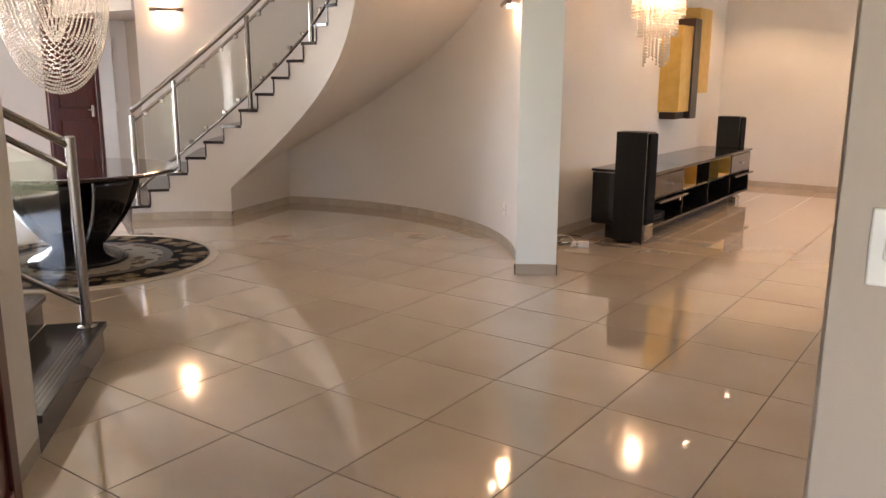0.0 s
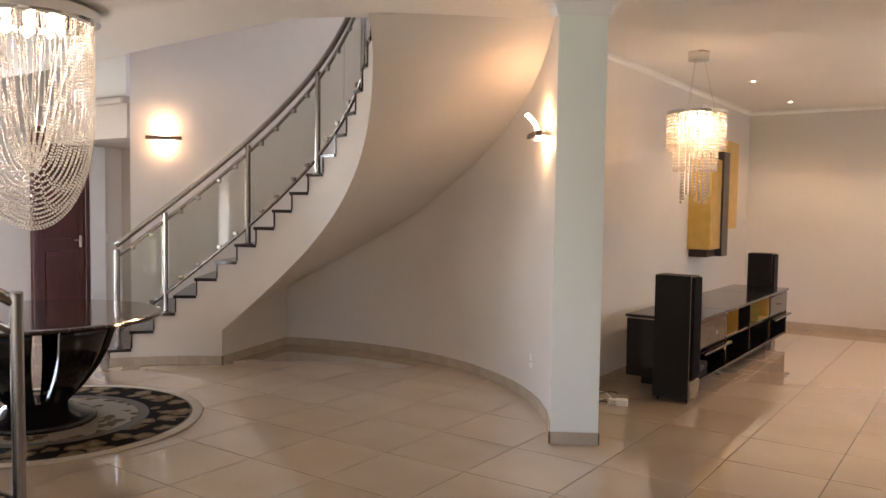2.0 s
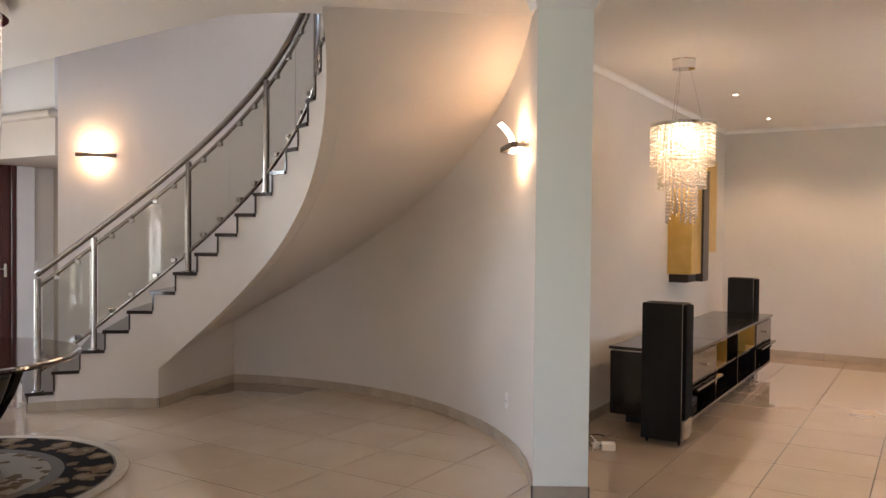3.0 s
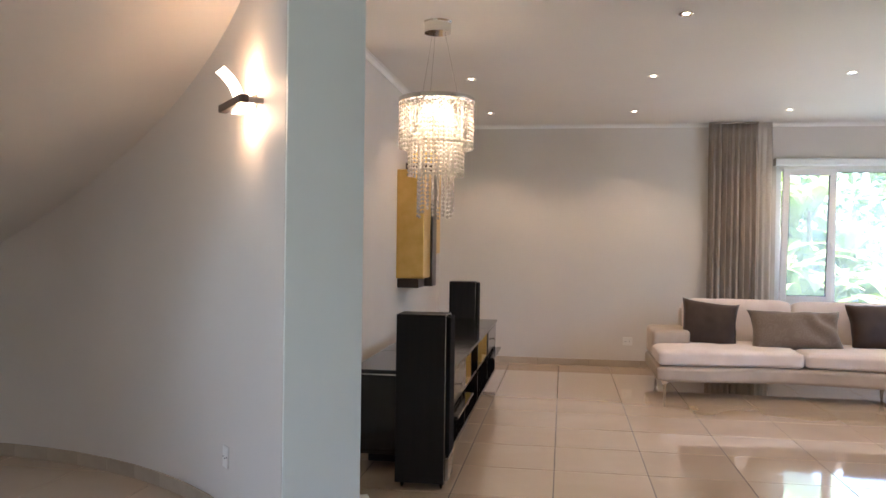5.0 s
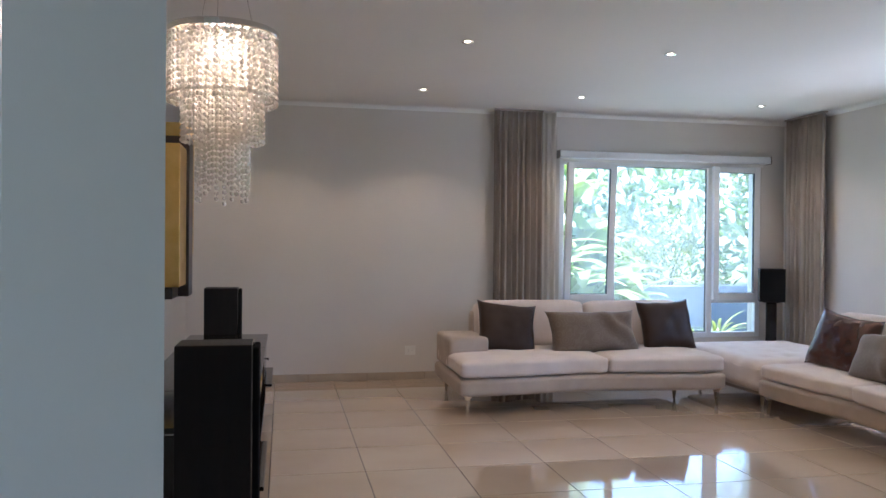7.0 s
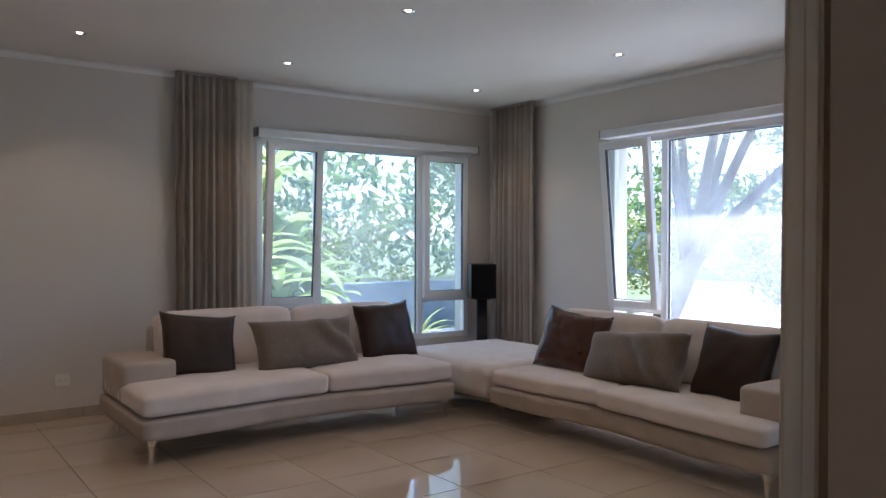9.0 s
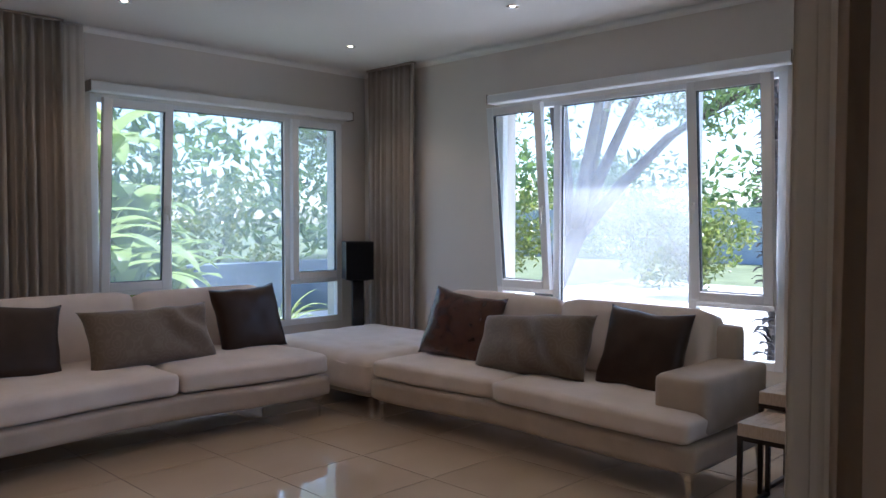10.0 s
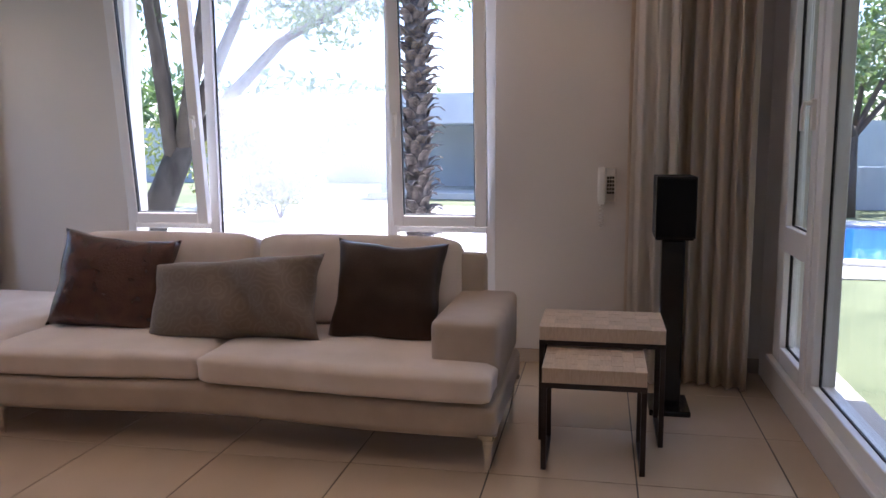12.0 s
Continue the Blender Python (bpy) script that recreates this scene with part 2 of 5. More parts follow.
# ceiling over hall and living room, open over the stairs
bm = bare()
prism([(-3.73, 5.95), (3.55, 5.85), (3.55, 12.23), (-3.73, 12.23)], CH, CH + 0.25, bm)
top_arc = arc(CX, CY, ROUT + 0.12, 33.5, 24.5, 3)
prism([(-11.0, 5.0), (-11.0, -3.2), (3.0, -3.2), (3.0, 5.85), (-0.25, 5.95), (-3.0, 5.95)] + top_arc[::-1] + [(-4.36, 5.02), (-4.55, 4.86), (-4.95, 4.70), (-5.84, 4.76), (-8.2, 4.93)], CH, CH + 0.25, bm)
tagged(link("ceiling", bm, CEIL), "white painted plaster ceiling", "ceiling", kind="structure")
tagged(link("ceiling_upper", box(-11, -2.6, 4.0, 7.6, 5.9, 6.0), CEIL), "white ceiling over the stairwell", "ceiling", kind="structure")
tagged(link("wall_upper_landing", box(-11, -2.6, 4.2, 4.35, CH + 0.25, 5.9), PAINT), "beige painted wall of the upper landing", "wall", kind="structure")

# walls that close the hall
wall("wall_west", "x", -10.4, -0.2, (-3.2, 7.5), -0.1, 5.9, [(3.30, 4.80, 0.3, 2.6)], PAINT, "cream wall with a tall window beside the front door")
wall("wall_corridor", "y", 6.85, 0.2, (-10.4, -8.0), -0.1, 5.9, [], PAINT_SHADED, "tan painted corridor wall")
# unseen wall; its wider opening is added for the rear fill
wall("wall_south", "y", -3.2, 0.2, (-11.0, 3.0), -0.1, 3.2, [(-5.8, -3.4, 0.5, 2.5), (-1.9, 1.9, 0.1, 2.4)], PAINT, "unseen painted wall behind with openings added for daylight")
wall("wall_rear_east", "x", 3.0, 0.2, (-3.2, 1.28), -0.1, 3.2, [], PAINT, "painted wall at the back")

# floor: grout bed, then single polished tiles
PITCH, TX, TY = 0.6, -1.986, 2.065
REGIONS = [(-3.48, 3.30, 6.10, 11.98), (-10.4, -0.25, -3.2, 6.10), (-8.4, -3.48, 6.10, 7.10), (-0.25, 3.0, -3.2, 1.28)]
floor = tagged(link("floor", prism([(-10.6, -3.3), (3.2, -3.3), (3.2, 1.4), (-0.1, 1.4), (-0.1, 5.98), (3.45, 5.98), (3.45, 12.1), (-10.6, 12.1)], -0.12, -0.0025), GROUT), "beige polished porcelain tile floor with thin dark joints", "floor", kind="structure")

# diagonal wall beside the raised steps
DU, DV = Vector((0.735, -0.678)), Vector((-0.678, -0.735))
P0 = Vector((-3.06, 1.475))
a, b = P0, P0 + DU * 4.2
tagged(link("wall_diagonal", prism([tuple(a), tuple(a + DV * 0.22), tuple(b + DV * 0.22), tuple(b)], -0.1, CH), PAINT), "pale painted wall beside the raised steps", "wall", kind="structure")
# unseen wall added to keep the lobby daylight off the stairs
c, d = Vector((-4.34, 2.0)), Vector((-5.7, 0.53))
tagged(link("wall_light_blocker", prism([tuple(c), tuple(c - DU * 0.2), tuple(d - DU * 0.2), tuple(d)], -0.1, CH), PAINT), "unseen wall beyond the raised steps, added to shade the stairs", "wall", kind="structure")
skirting_points = [tuple(P0 + DU * 0.35), tuple(P0)]

# ---- lamps of the place, and an added fill ----
lamp("window_light_north", 'AREA', (1.75, 12.2, 1.45), (1.75, 5, 1.0), 1.6, DAY, size=(2.4, 1.9))
lamp("window_light_east", 'AREA', (3.5, 8.9, 1.45), (-3, 8.9, 0.9), 1.1, DAY, size=(2.4, 1.9))
lamp("glazed_door_light", 'AREA', (1.55, 5.9, 1.35), (1.55, 11, 1.0), 0.08, DAY, size=(2.7, 2.1))
# added fill from behind for hall floor and column; no known door there
lamp("rear_fill_light", 'AREA', (0.0, -3.1, 1.3), (-2.5, 5, 1.3), 4.5, DAY, size=(3.6, 2.2))
lamp("lobby_window_light", 'AREA', (-4.6, -3.1, 1.5), (-3.4, 5, 1.0), 11.5, DAY, size=(2.4, 2.0))
DOWNLIGHTS = [(x, y) for y in (7.39, 9.23, 11.06) for x in (-2.78, -1.21, 0.39, 2.38) if (x, y) != (-2.78, 7.39)]
for x, y in DOWNLIGHTS:
    lamp("downlight_beam", 'SPOT', (x, y, CH - 0.02), (x, y, 0), 4.2, (1.0, 0.71, 0.43), cone=118, blend=0.5)
lamp("entrance_window_light", 'AREA', (-10.5, 4.05, 1.45), (-3.5, 6.0, 1.1), 8, DAY, size=(1.4, 2.2))

# ---- skirting and cornice ----


def skirting(name, points, label, closed=False):
    """Tile skirting, piece by piece, along a line on plan whose room side is to the left."""
    holder = tagged(link(name, bare_strip(points), GROUT), label, "baseboard", kind="structure")
    for (x0, y0), (x1, y1) in zip(points, points[1:]):
        run, turn = math.hypot(x1 - x0, y1 - y0), math.degrees(math.atan2(y1 - y0, x1 - x0))
        n = max(1, round(run / 0.6))
        for i in range(n):
            piece = link("skirting_tile", box(0.001, run / n - 0.001, 0.0, 0.012, 0, 0.085, 0.002, 1), SKIRT, holder)
            piece.matrix_basis = pose(x0, y0, 0, 0, 0, turn) @ pose(i * run / n, 0, 0)
    return holder


def bare_strip(points):
    bm = bare()
    for (x0, y0), (x1, y1) in zip(points, points[1:]):
        run, turn = math.hypot(x1 - x0, y1 - y0), math.degrees(math.atan2(y1 - y0, x1 - x0))
        box(0, run, 0.0005, 0.009, 0, 0.082, bm=bm, m=pose(x0, y0, 0, 0, 0, turn))
    return bm


def cornice(name, points, label, size=1.0):
    """Coved plaster cornice along a line on plan whose room side is to the left."""
    bm = bare()
    prof = [(u * size, w * size) for u, w in ((0, -0.09), (0.012, -0.09), (0.018, -0.075), (0.03, -0.045), (0.055, -0.022), (0.085, -0.014), (0.085, -0.01), (0, -0.01))]
    pts = [Vector((x, y)) for x, y in points]
    dirs = [(b - a).normalized() for a, b in zip(pts, pts[1:])]
    rings = []
    for i, p in enumerate(pts):
        d0, d1 = dirs[max(i - 1, 0)], dirs[min(i, len(dirs) - 1)]
        n0, n1 = Vector((-d0.y, d0.x)), Vector((-d1.y, d1.x))
        n = (n0 + n1).normalized()
        n = n / max(0.3, n.dot(n0))
        rings.append([bm.verts.new((p.x + n.x * u, p.y + n.y * u, CH + w)) for u, w in prof])
    for a, b in zip(rings, rings[1:]):
        for k in range(len(prof)):
            bm.faces.new((a[k], b[k], b[(k + 1) % len(prof)], a[(k + 1) % len(prof)]))
    bm.faces.new(rings[0])
    bm.faces.new(rings[-1][::-1])
    bmesh.ops.recalc_face_normals(bm, faces=bm.faces)
    return tagged(link(name, bm, CORNICE), label, "trim", kind="structure")


skirting("baseboard_living", [(3.30, 6.10), (3.30, 11.98), (-3.48, 11.98), (-3.48, 6.32)], "beige tile skirting along the living room walls")
skirting("baseboard_stair", arc(CX, CY, ROUT, 25, 114.5, 18)[::1], "beige tile skirting along the curved wall")
skirting("baseboard_column", [(-2.93, 5.72), (-2.765, 5.445), (-3.035, 5.275)], "beige tile skirting round the column")
skirting("baseboard_hall_east", [(-0.24, 1.48), (-0.24, 6.135)], "beige tile skirting along the hall wall")
skirting("baseboard_west", [(-10.4, 6.85), (-10.4, -3.2)], "beige tile skirting beside the front door")
cornice("cornice_living", [(0.0, 6.10), (3.30, 6.10), (3.30, 11.98), (-3.48, 11.98), (-3.48, 6.25)], "white coved plaster cornice in the living room", 0.55)
cornice("cornice_column", [(-3.40, 6.22), (-2.93, 5.72), (-2.765, 5.445), (-3.035, 5.275), (-3.10, 5.33)], "white plaster capital round the column")

skirting("baseboard_diagonal", skirting_points, "beige tile skirting along the pale wall")

# ---- windows ----


def pane_frame(x0, x1, z0, z1, wide, y0, y1, bm=None):
    bm = bm or bare()
    for a in ((x0, x0 + wide, z0, z1), (x1 - wide, x1, z0, z1), (x0 + wide, x1 - wide, z0, z0 + wide), (x0 + wide, x1 - wide, z1 - wide, z1)):
        box(a[0], a[1], y0, y1, a[2], a[3], 0.004, 1, bm)
    return bm


def big_window(name, m, label, tilts, dusty=False):
    """A 2.5 m window: tilting sash over a fixed light, a wide fixed pane, and the same again. Local x to the right, y into the room, z up."""
    w = tagged(new(name), label, "window", kind="structure")
    w.matrix_world = m
    part("window_frame", pane_frame(0, 2.50, 0.40, 2.42, 0.06, -0.07, -0.005), UPVC, w)
    for x in (0.62, 1.83):
        part("mullion", box(x, x + 0.065, -0.07, -0.004, 0.46, 2.36, 0.004, 1), UPVC, w)
    for x0, x1 in ((0.06, 0.62), (1.895, 2.44)):
        part("transom", box(x0, x1, -0.07, -0.004, 0.80, 0.86, 0.004, 1), UPVC, w)
        pane = part("lower_pane", box(x0 + 0.004, x1 - 0.004, -0.045, -0.039, 0.463, 0.797), PANE, w)
        pane.visible_shadow = False
    pane = part("centre_pane", box(0.688, 1.827, -0.045, -0.039, 0.463, 2.357), DUSTY if dusty else HAZY, w)
    pane.visible_shadow = False
    part("gasket", pane_frame(0.686, 1.829, 0.461, 2.359, 0.008, -0.052, -0.03), RUBBER, w)
    for (x0, x1, hinge), tilt in zip(((0.045, 0.635, 0.045), (1.88, 2.455, 2.455)), tilts):
        s = part("sash", pane_frame(x0, x1, 0, 1.54, 0.07, 0, 0.055), UPVC, w)
        s.matrix_basis = pose(0, 0.002, 0.845, -tilt)
        part("gasket", pane_frame(x0 + 0.066, x1 - 0.066, 0.066, 1.474, 0.01, 0.012, 0.047), RUBBER, s)
        glass = part("pane", box(x0 + 0.07, x1 - 0.07, 0.024, 0.030, 0.07, 1.47), PANE if dusty else HAZY, s)
        glass.visible_shadow = False
        hx = x1 - 0.035 if x0 < 1 else x0 + 0.035
        h = box(hx - 0.014, hx + 0.014, 0.055, 0.075, 0.62, 0.70, 0.006, 2)
        box(hx - 0.011, hx + 0.011, 0.075, 0.092, 0.55, 0.68, 0.006, 2, h)
        part("handle", h, PLASTIC, s, "white plastic window handle")
    return w


big_window("window_1", pose(3.00, 11.98, 0, 0, 0, 180) @ pose(0, -0.0, 0), "white plastic window looking onto a leafy garden", (0.0, 4.0))
big_window("window_2", pose(3.30, 7.66, 0, 0, 0, 90), "white plastic window with tilted sashes, garden behind", (4.0, 5.5), True)


def blind_box(m, label):
    b = thing("roller_blind", (0, 0, 0), label, "blind")
    b.matrix_world = m
    part("cassette", box(-0.03, 2.56, 0, 0.11, 0, 0.08, 0.014, 3), UPVC, b)
    part("fabric_edge", box(0.02, 2.50, 0.02, 0.026, -0.035, 0.0), PLASTIC, b)
    for x in (-0.036, 2.56):
        part("end_cap", box(x, x + 0.006, -0.0, 0.114, -0.004, 0.084, 0.002, 1), STEEL, b)
    return b


blind_box(pose(3.03, 11.98, 2.425, 0, 0, 180), "white roller blind cassette above the window")
blind_box(pose(3.30, 7.63, 2.425, 0, 0, 90), "white roller blind cassette above the window")

# ---- curved staircase ----
RISE, STEP, A0, NSTEPS = 0.17, 6.10, 152.0, 20
stair = tagged(new("staircase"), "white plastered curved staircase with dark granite treads", "staircase", kind="structure")


def ring(r, a, z=None):
    """A place on the stair's plan; its inner edge draws in a little towards the top."""
    f = min(1, max(0, (95 - a) / 55))
    r -= 0.11 * f * f * (3 - 2 * f) * min(1, max(0, (ROUT - r) / (ROUT - RIN)))
    p = (CX + r * math.cos(radians(a)), CY + r * math.sin(radians(a)))
    return p if z is None else (*p, z)


def under(a, f):
    return 0.51 + 0.155 * f + 0.0287 * (114 - a)


def tread_z(a):
    return RISE * (math.floor((A0 - a) / STEP + 1e-6) + 1)


A_END = A0 - NSTEPS * STEP
# string: the face under the treads on the hall side
bm = bare()
angles = sorted({*[A0 - i * STEP for i in range(NSTEPS + 1)], 120.0, *[A0 - (i + k / 4) * STEP for i in range(NSTEPS) for k in (1, 2, 3)]}, reverse=True)
for a, b in zip(angles, angles[1:]):
    top = tread_z((a + b) / 2) - 0.03
    lo = (0.0, 0.0) if a > 120.001 else (under(a, 0), under(b, 0))
    q = [ring(RIN, a, lo[0]), ring(RIN, b, lo[1]), ring(RIN, b, top), ring(RIN, a, top)]
    r = [ring(RIN + 0.1, a, lo[0] + 0.01), ring(RIN + 0.1, b, lo[1] + 0.01), ring(RIN + 0.1, b, top), ring(RIN + 0.1, a, top)]
    vq, vr = [bm.verts.new(p) for p in q], [bm.verts.new(p) for p in r]
    bm.faces.new(vq)
    bm.faces.new(vr[::-1])
    bm.faces.new((vq[3], vq[2], vr[2], vr[3]))
bmesh.ops.remove_doubles(bm, verts=bm.verts, dist=1e-5)
bmesh.ops.recalc_face_normals(bm, faces=bm.faces)
part("string", bm, PAINT, stair, "white plastered string", smooth=False)
# underside
rows = []
n = 90
for i in range(n + 1):
    a = 119.9 + (A_END - 119.9) * i / n
    rows.append([ring(RIN + (ROUT - RIN) * k / 10, a - 0.0, under(a, k / 10)) for k in range(11)])
part("underside", sheet(rows), PAINT, stair, "smooth curved plaster underside", smooth=True)
# closed base under the first steps
part("base", prism([ring(RIN + 0.002, 120.0), ring(ROUT, 114.4), ring(ROUT, 121.0), ring(RIN + 0.002, 121.0)], 0, 0.66), PAINT, stair, "plastered end of the closed base")
part("core", prism((arc(CX, CY, RIN + 0.1, A0 - 0.3, 121.0, 8) + arc(CX, CY, ROUT, 121.0, 146.2, 8))[::-1], 0, 0.13), PAINT, stair)
for i in range(NSTEPS):
    a_hi, a_lo, z = A0 - i * STEP, A0 - (i + 1) * STEP, RISE * (i + 1)
    n = 4
    edge_in, edge_out = [[ring(r, a_hi + 0.5 + (a_lo - a_hi - 0.5) * k / n) for k in range(n + 1)] for r in (RIN - 0.02, ROUT - 0.004)]
    bm = prism(edge_in[::-1] + edge_out, z - 0.03, z)
    bmesh.ops.recalc_face_normals(bm, faces=bm.faces)
    part("tread", bm, GRANITE, stair, "dark granite tread")
    bm = prism([ring(RIN - 0.012, a_hi + 0.06), ring(RIN - 0.012, a_hi - 0.3), ring(ROUT - 0.004, a_hi - 0.3), ring(ROUT - 0.004, a_hi + 0.06)], z - RISE, z - 0.03)
    bmesh.ops.recalc_face_normals(bm, faces=bm.faces)
    part("riser", bm, GRANITE, stair, "dark granite riser")
skirting("baseboard_string", arc(CX, CY, RIN, 120, A0, 5), "beige tile skirting under the stair string")
skirting("baseboard_stair_end", [ring(ROUT, 114.6), ring(RIN, 119.9)], "beige tile skirting on the closed stair end")

# railing
rail = thing("stair_railing", (0, 0, 0), "brushed steel stair railing with clear glass panels", "railing")
RR = RIN + 0.045
POSTS = [149.5, 136.6, 112.5, 88.7, 65.0, 42.0]


def rail_z(a):
    return 1.14 + 0.0276 * (149.5 - a)


def nosing_z(a):
    return RISE * ((A0 - a) / STEP + 1)


part("handrail", tube([ring(RR, a, rail_z(a) + 0.03) for a in np.linspace(149.8, 40, 60)], 0.026, 12), STEEL, rail, smooth=True)
part("upper_rail", tube([ring(RR, a, rail_z(a) - 0.085) for a in np.linspace(149.0, 40, 60)], 0.017, 10), STEEL, rail, smooth=True)
part("lower_rail", tube([ring(RR, a, nosing_z(a) + 0.09) for a in np.linspace(149.0, 40, 60)], 0.017, 10), STEEL, rail, smooth=True)
for a in POSTS:
    z0, z1 = tread_z(a), rail_z(a) - 0.01
    x, y = ring(RR, a)
    bm = lathe([(0.026, 0), (0.026, z1 - z0 - 0.006), (0.022, z1 - z0)], 16, at=(x, y, z0))
    lathe([(0.045, 0), (0.045, 0.006), (0.03, 0.012)], 16, bm, at=(x, y, z0))
    part("post", bm, STEEL, rail, smooth=False)
for a, b in zip(POSTS, POSTS[1:]):
    cuts = 1 if a > 145 else 2
    for c in range(cuts):
        lo, hi = a - 1.1 + (b - a + 2.2) * c / cuts - (0.1 if c else 0), a - 1.1 + (b - a + 2.2) * (c + 1) / cuts
        s = [ring(RR, q, nosing_z(q) + 0.10) for q in np.linspace(lo, hi, 8)], [ring(RR, q, rail_z(q) - 0.09) for q in np.linspace(lo, hi, 8)]
        g = part("glass_panel", sheet(s, thick=0.008), RAILGLASS, rail, "clear tempered glass panel", smooth=False)
        g.visible_shadow = False
        for q in (lo + (hi - lo) * 0.3, lo + (hi - lo) * 0.75):
            for z in (nosing_z(q) + 0.125, rail_z(q) - 0.12):
                x, y = ring(RR - 0.008, q)
                part("clamp", box(-0.022, 0.022, -0.02, 0.012, -0.02, 0.02, 0.005, 2, m=pose(x, y, z, 0, 0, q - 90)), STEEL, rail)

# ---- hall things ----
CRYSTAL = bpy.data.materials.new("cut_crystal")
CRYSTAL.use_nodes = True
nt = CRYSTAL.node_tree
nt.nodes.clear()
tl, gs, mx, ou = nt.nodes.new("ShaderNodeBsdfTranslucent"), nt.nodes.new("ShaderNodeBsdfGlossy"), nt.nodes.new("ShaderNodeMixShader"), nt.nodes.new("ShaderNodeOutputMaterial")
df, mx2 = nt.nodes.new("ShaderNodeBsdfTransparent"), nt.nodes.new("ShaderNodeMixShader")
tl.inputs[0].default_value, gs.inputs[0].default_value, gs.inputs["Roughness"].default_value = (0.94, 0.87, 0.78, 1), (0.95, 0.95, 0.95, 1), 0.12
mx.inputs[0].default_value, mx2.inputs[0].default_value = 0.55, 0.22
nt.links.new(tl.outputs[0], mx.inputs[1])
nt.links.new(gs.outputs[0], mx.inputs[2])
nt.links.new(mx.outputs[0], mx2.inputs[1])
nt.links.new(df.outputs[0], mx2.inputs[2])
nt.links.new(mx2.outputs[0], ou.inputs[0])
BULB = glowing("lit_bulb", (1.0, 0.80, 0.56), 3.0)
SHADE = glowing("lit_frosted_glass", (1.0, 0.80, 0.56), 1.0)


def beads(points, r, pitch, bm=None, seg=5):
    """A string of cut beads along a line."""
    pts = [Vector(p) for p in points]
    out, rad = [], []
    for a, b in zip(pts, pts[1:]):
        n = max(1, round((b - a).length / pitch))
        for i in range(n):
            for f, w in ((0.06, 0.10), (0.3, 0.85), (0.7, 0.85), (0.94, 0.10)):
                out.append(a.lerp(b, (i + f) / n))
                rad.append(r * w)
    return tube(out, rad, seg, bm)


def swag_chandelier(x, y, top, low, radius):
    c = thing("chandelier", (x, y, 0), "large crystal bead chandelier of draped strands, lit, below the ceiling", "chandelier")
    part("canopy", lathe([(radius + 0.05, top + 0.06), (radius + 0.05, top + 0.13), (radius + 0.02, top + 0.145)], 40), CHROME, c, "round polished chrome canopy")
    part("ring", lathe([(radius - 0.015, top + 0.04), (radius + 0.012, top + 0.04), (radius + 0.012, top + 0.06), (radius - 0.015, top + 0.06)], 40, closed=True), CHROME, c)
    # nested swags hung between mirrored places on the ring, the widest the lowest
    for k in range(2):
        for lev in range(15):
            mid, half = math.radians(-18 + 180 * k), math.radians(88 - 5.4 * lev)
            p, q = (Vector((radius * math.cos(mid + s * half), radius * math.sin(mid + s * half))) for s in (-1, 1))
            bottom = low + 0.012 * k + 0.027 * lev + 0.0006 * lev * lev
            pts = []
            belly = min(0.75, top - bottom - 0.1)
            pts.append((p.x, p.y, top + 0.04))
            for i in range(21):
                u = math.pi * i / 20
                c2 = p.lerp(q, 0.5 - 0.5 * math.cos(u))
                pts.append((c2.x, c2.y, bottom + belly * (1 - math.sin(u))))
            pts.append((q.x, q.y, top + 0.04))
            part("bead_strand", beads(pts, 0.0088, 0.022, seg=5), CRYSTAL, c)
    for k in range(18):
        a = 2 * math.pi * k / 18
        part("bead_strand", beads([(radius * 0.95 * math.cos(a), radius * 0.95 * math.sin(a), top + 0.04), (radius * 0.42 * math.cos(a), radius * 0.42 * math.sin(a), low + 0.78), (0.03 * math.cos(a), 0.03 * math.sin(a), low + 0.40)], 0.008, 0.02, seg=4), CRYSTAL, c)
    for k in range(8):
        a = 2 * math.pi * (k + 0.5) / 8
        part("bulb", lathe([(0.006, top - 0.03), (0.022, top - 0.015), (0.026, top + 0.01), (0.016, top + 0.06)], 10, at=(0.2 * math.cos(a), 0.2 * math.sin(a), 0)), BULB, c, "lit halogen bulb")
    return c


swag_chandelier(-6.20, 3.46, 2.78, 1.38, 0.41)
lamp("chandelier_light", 'POINT', (-6.20, 3.46, 2.35), (0, 0, 0), 0.8, (1.0, 0.88, 0.72), radius=0.12)


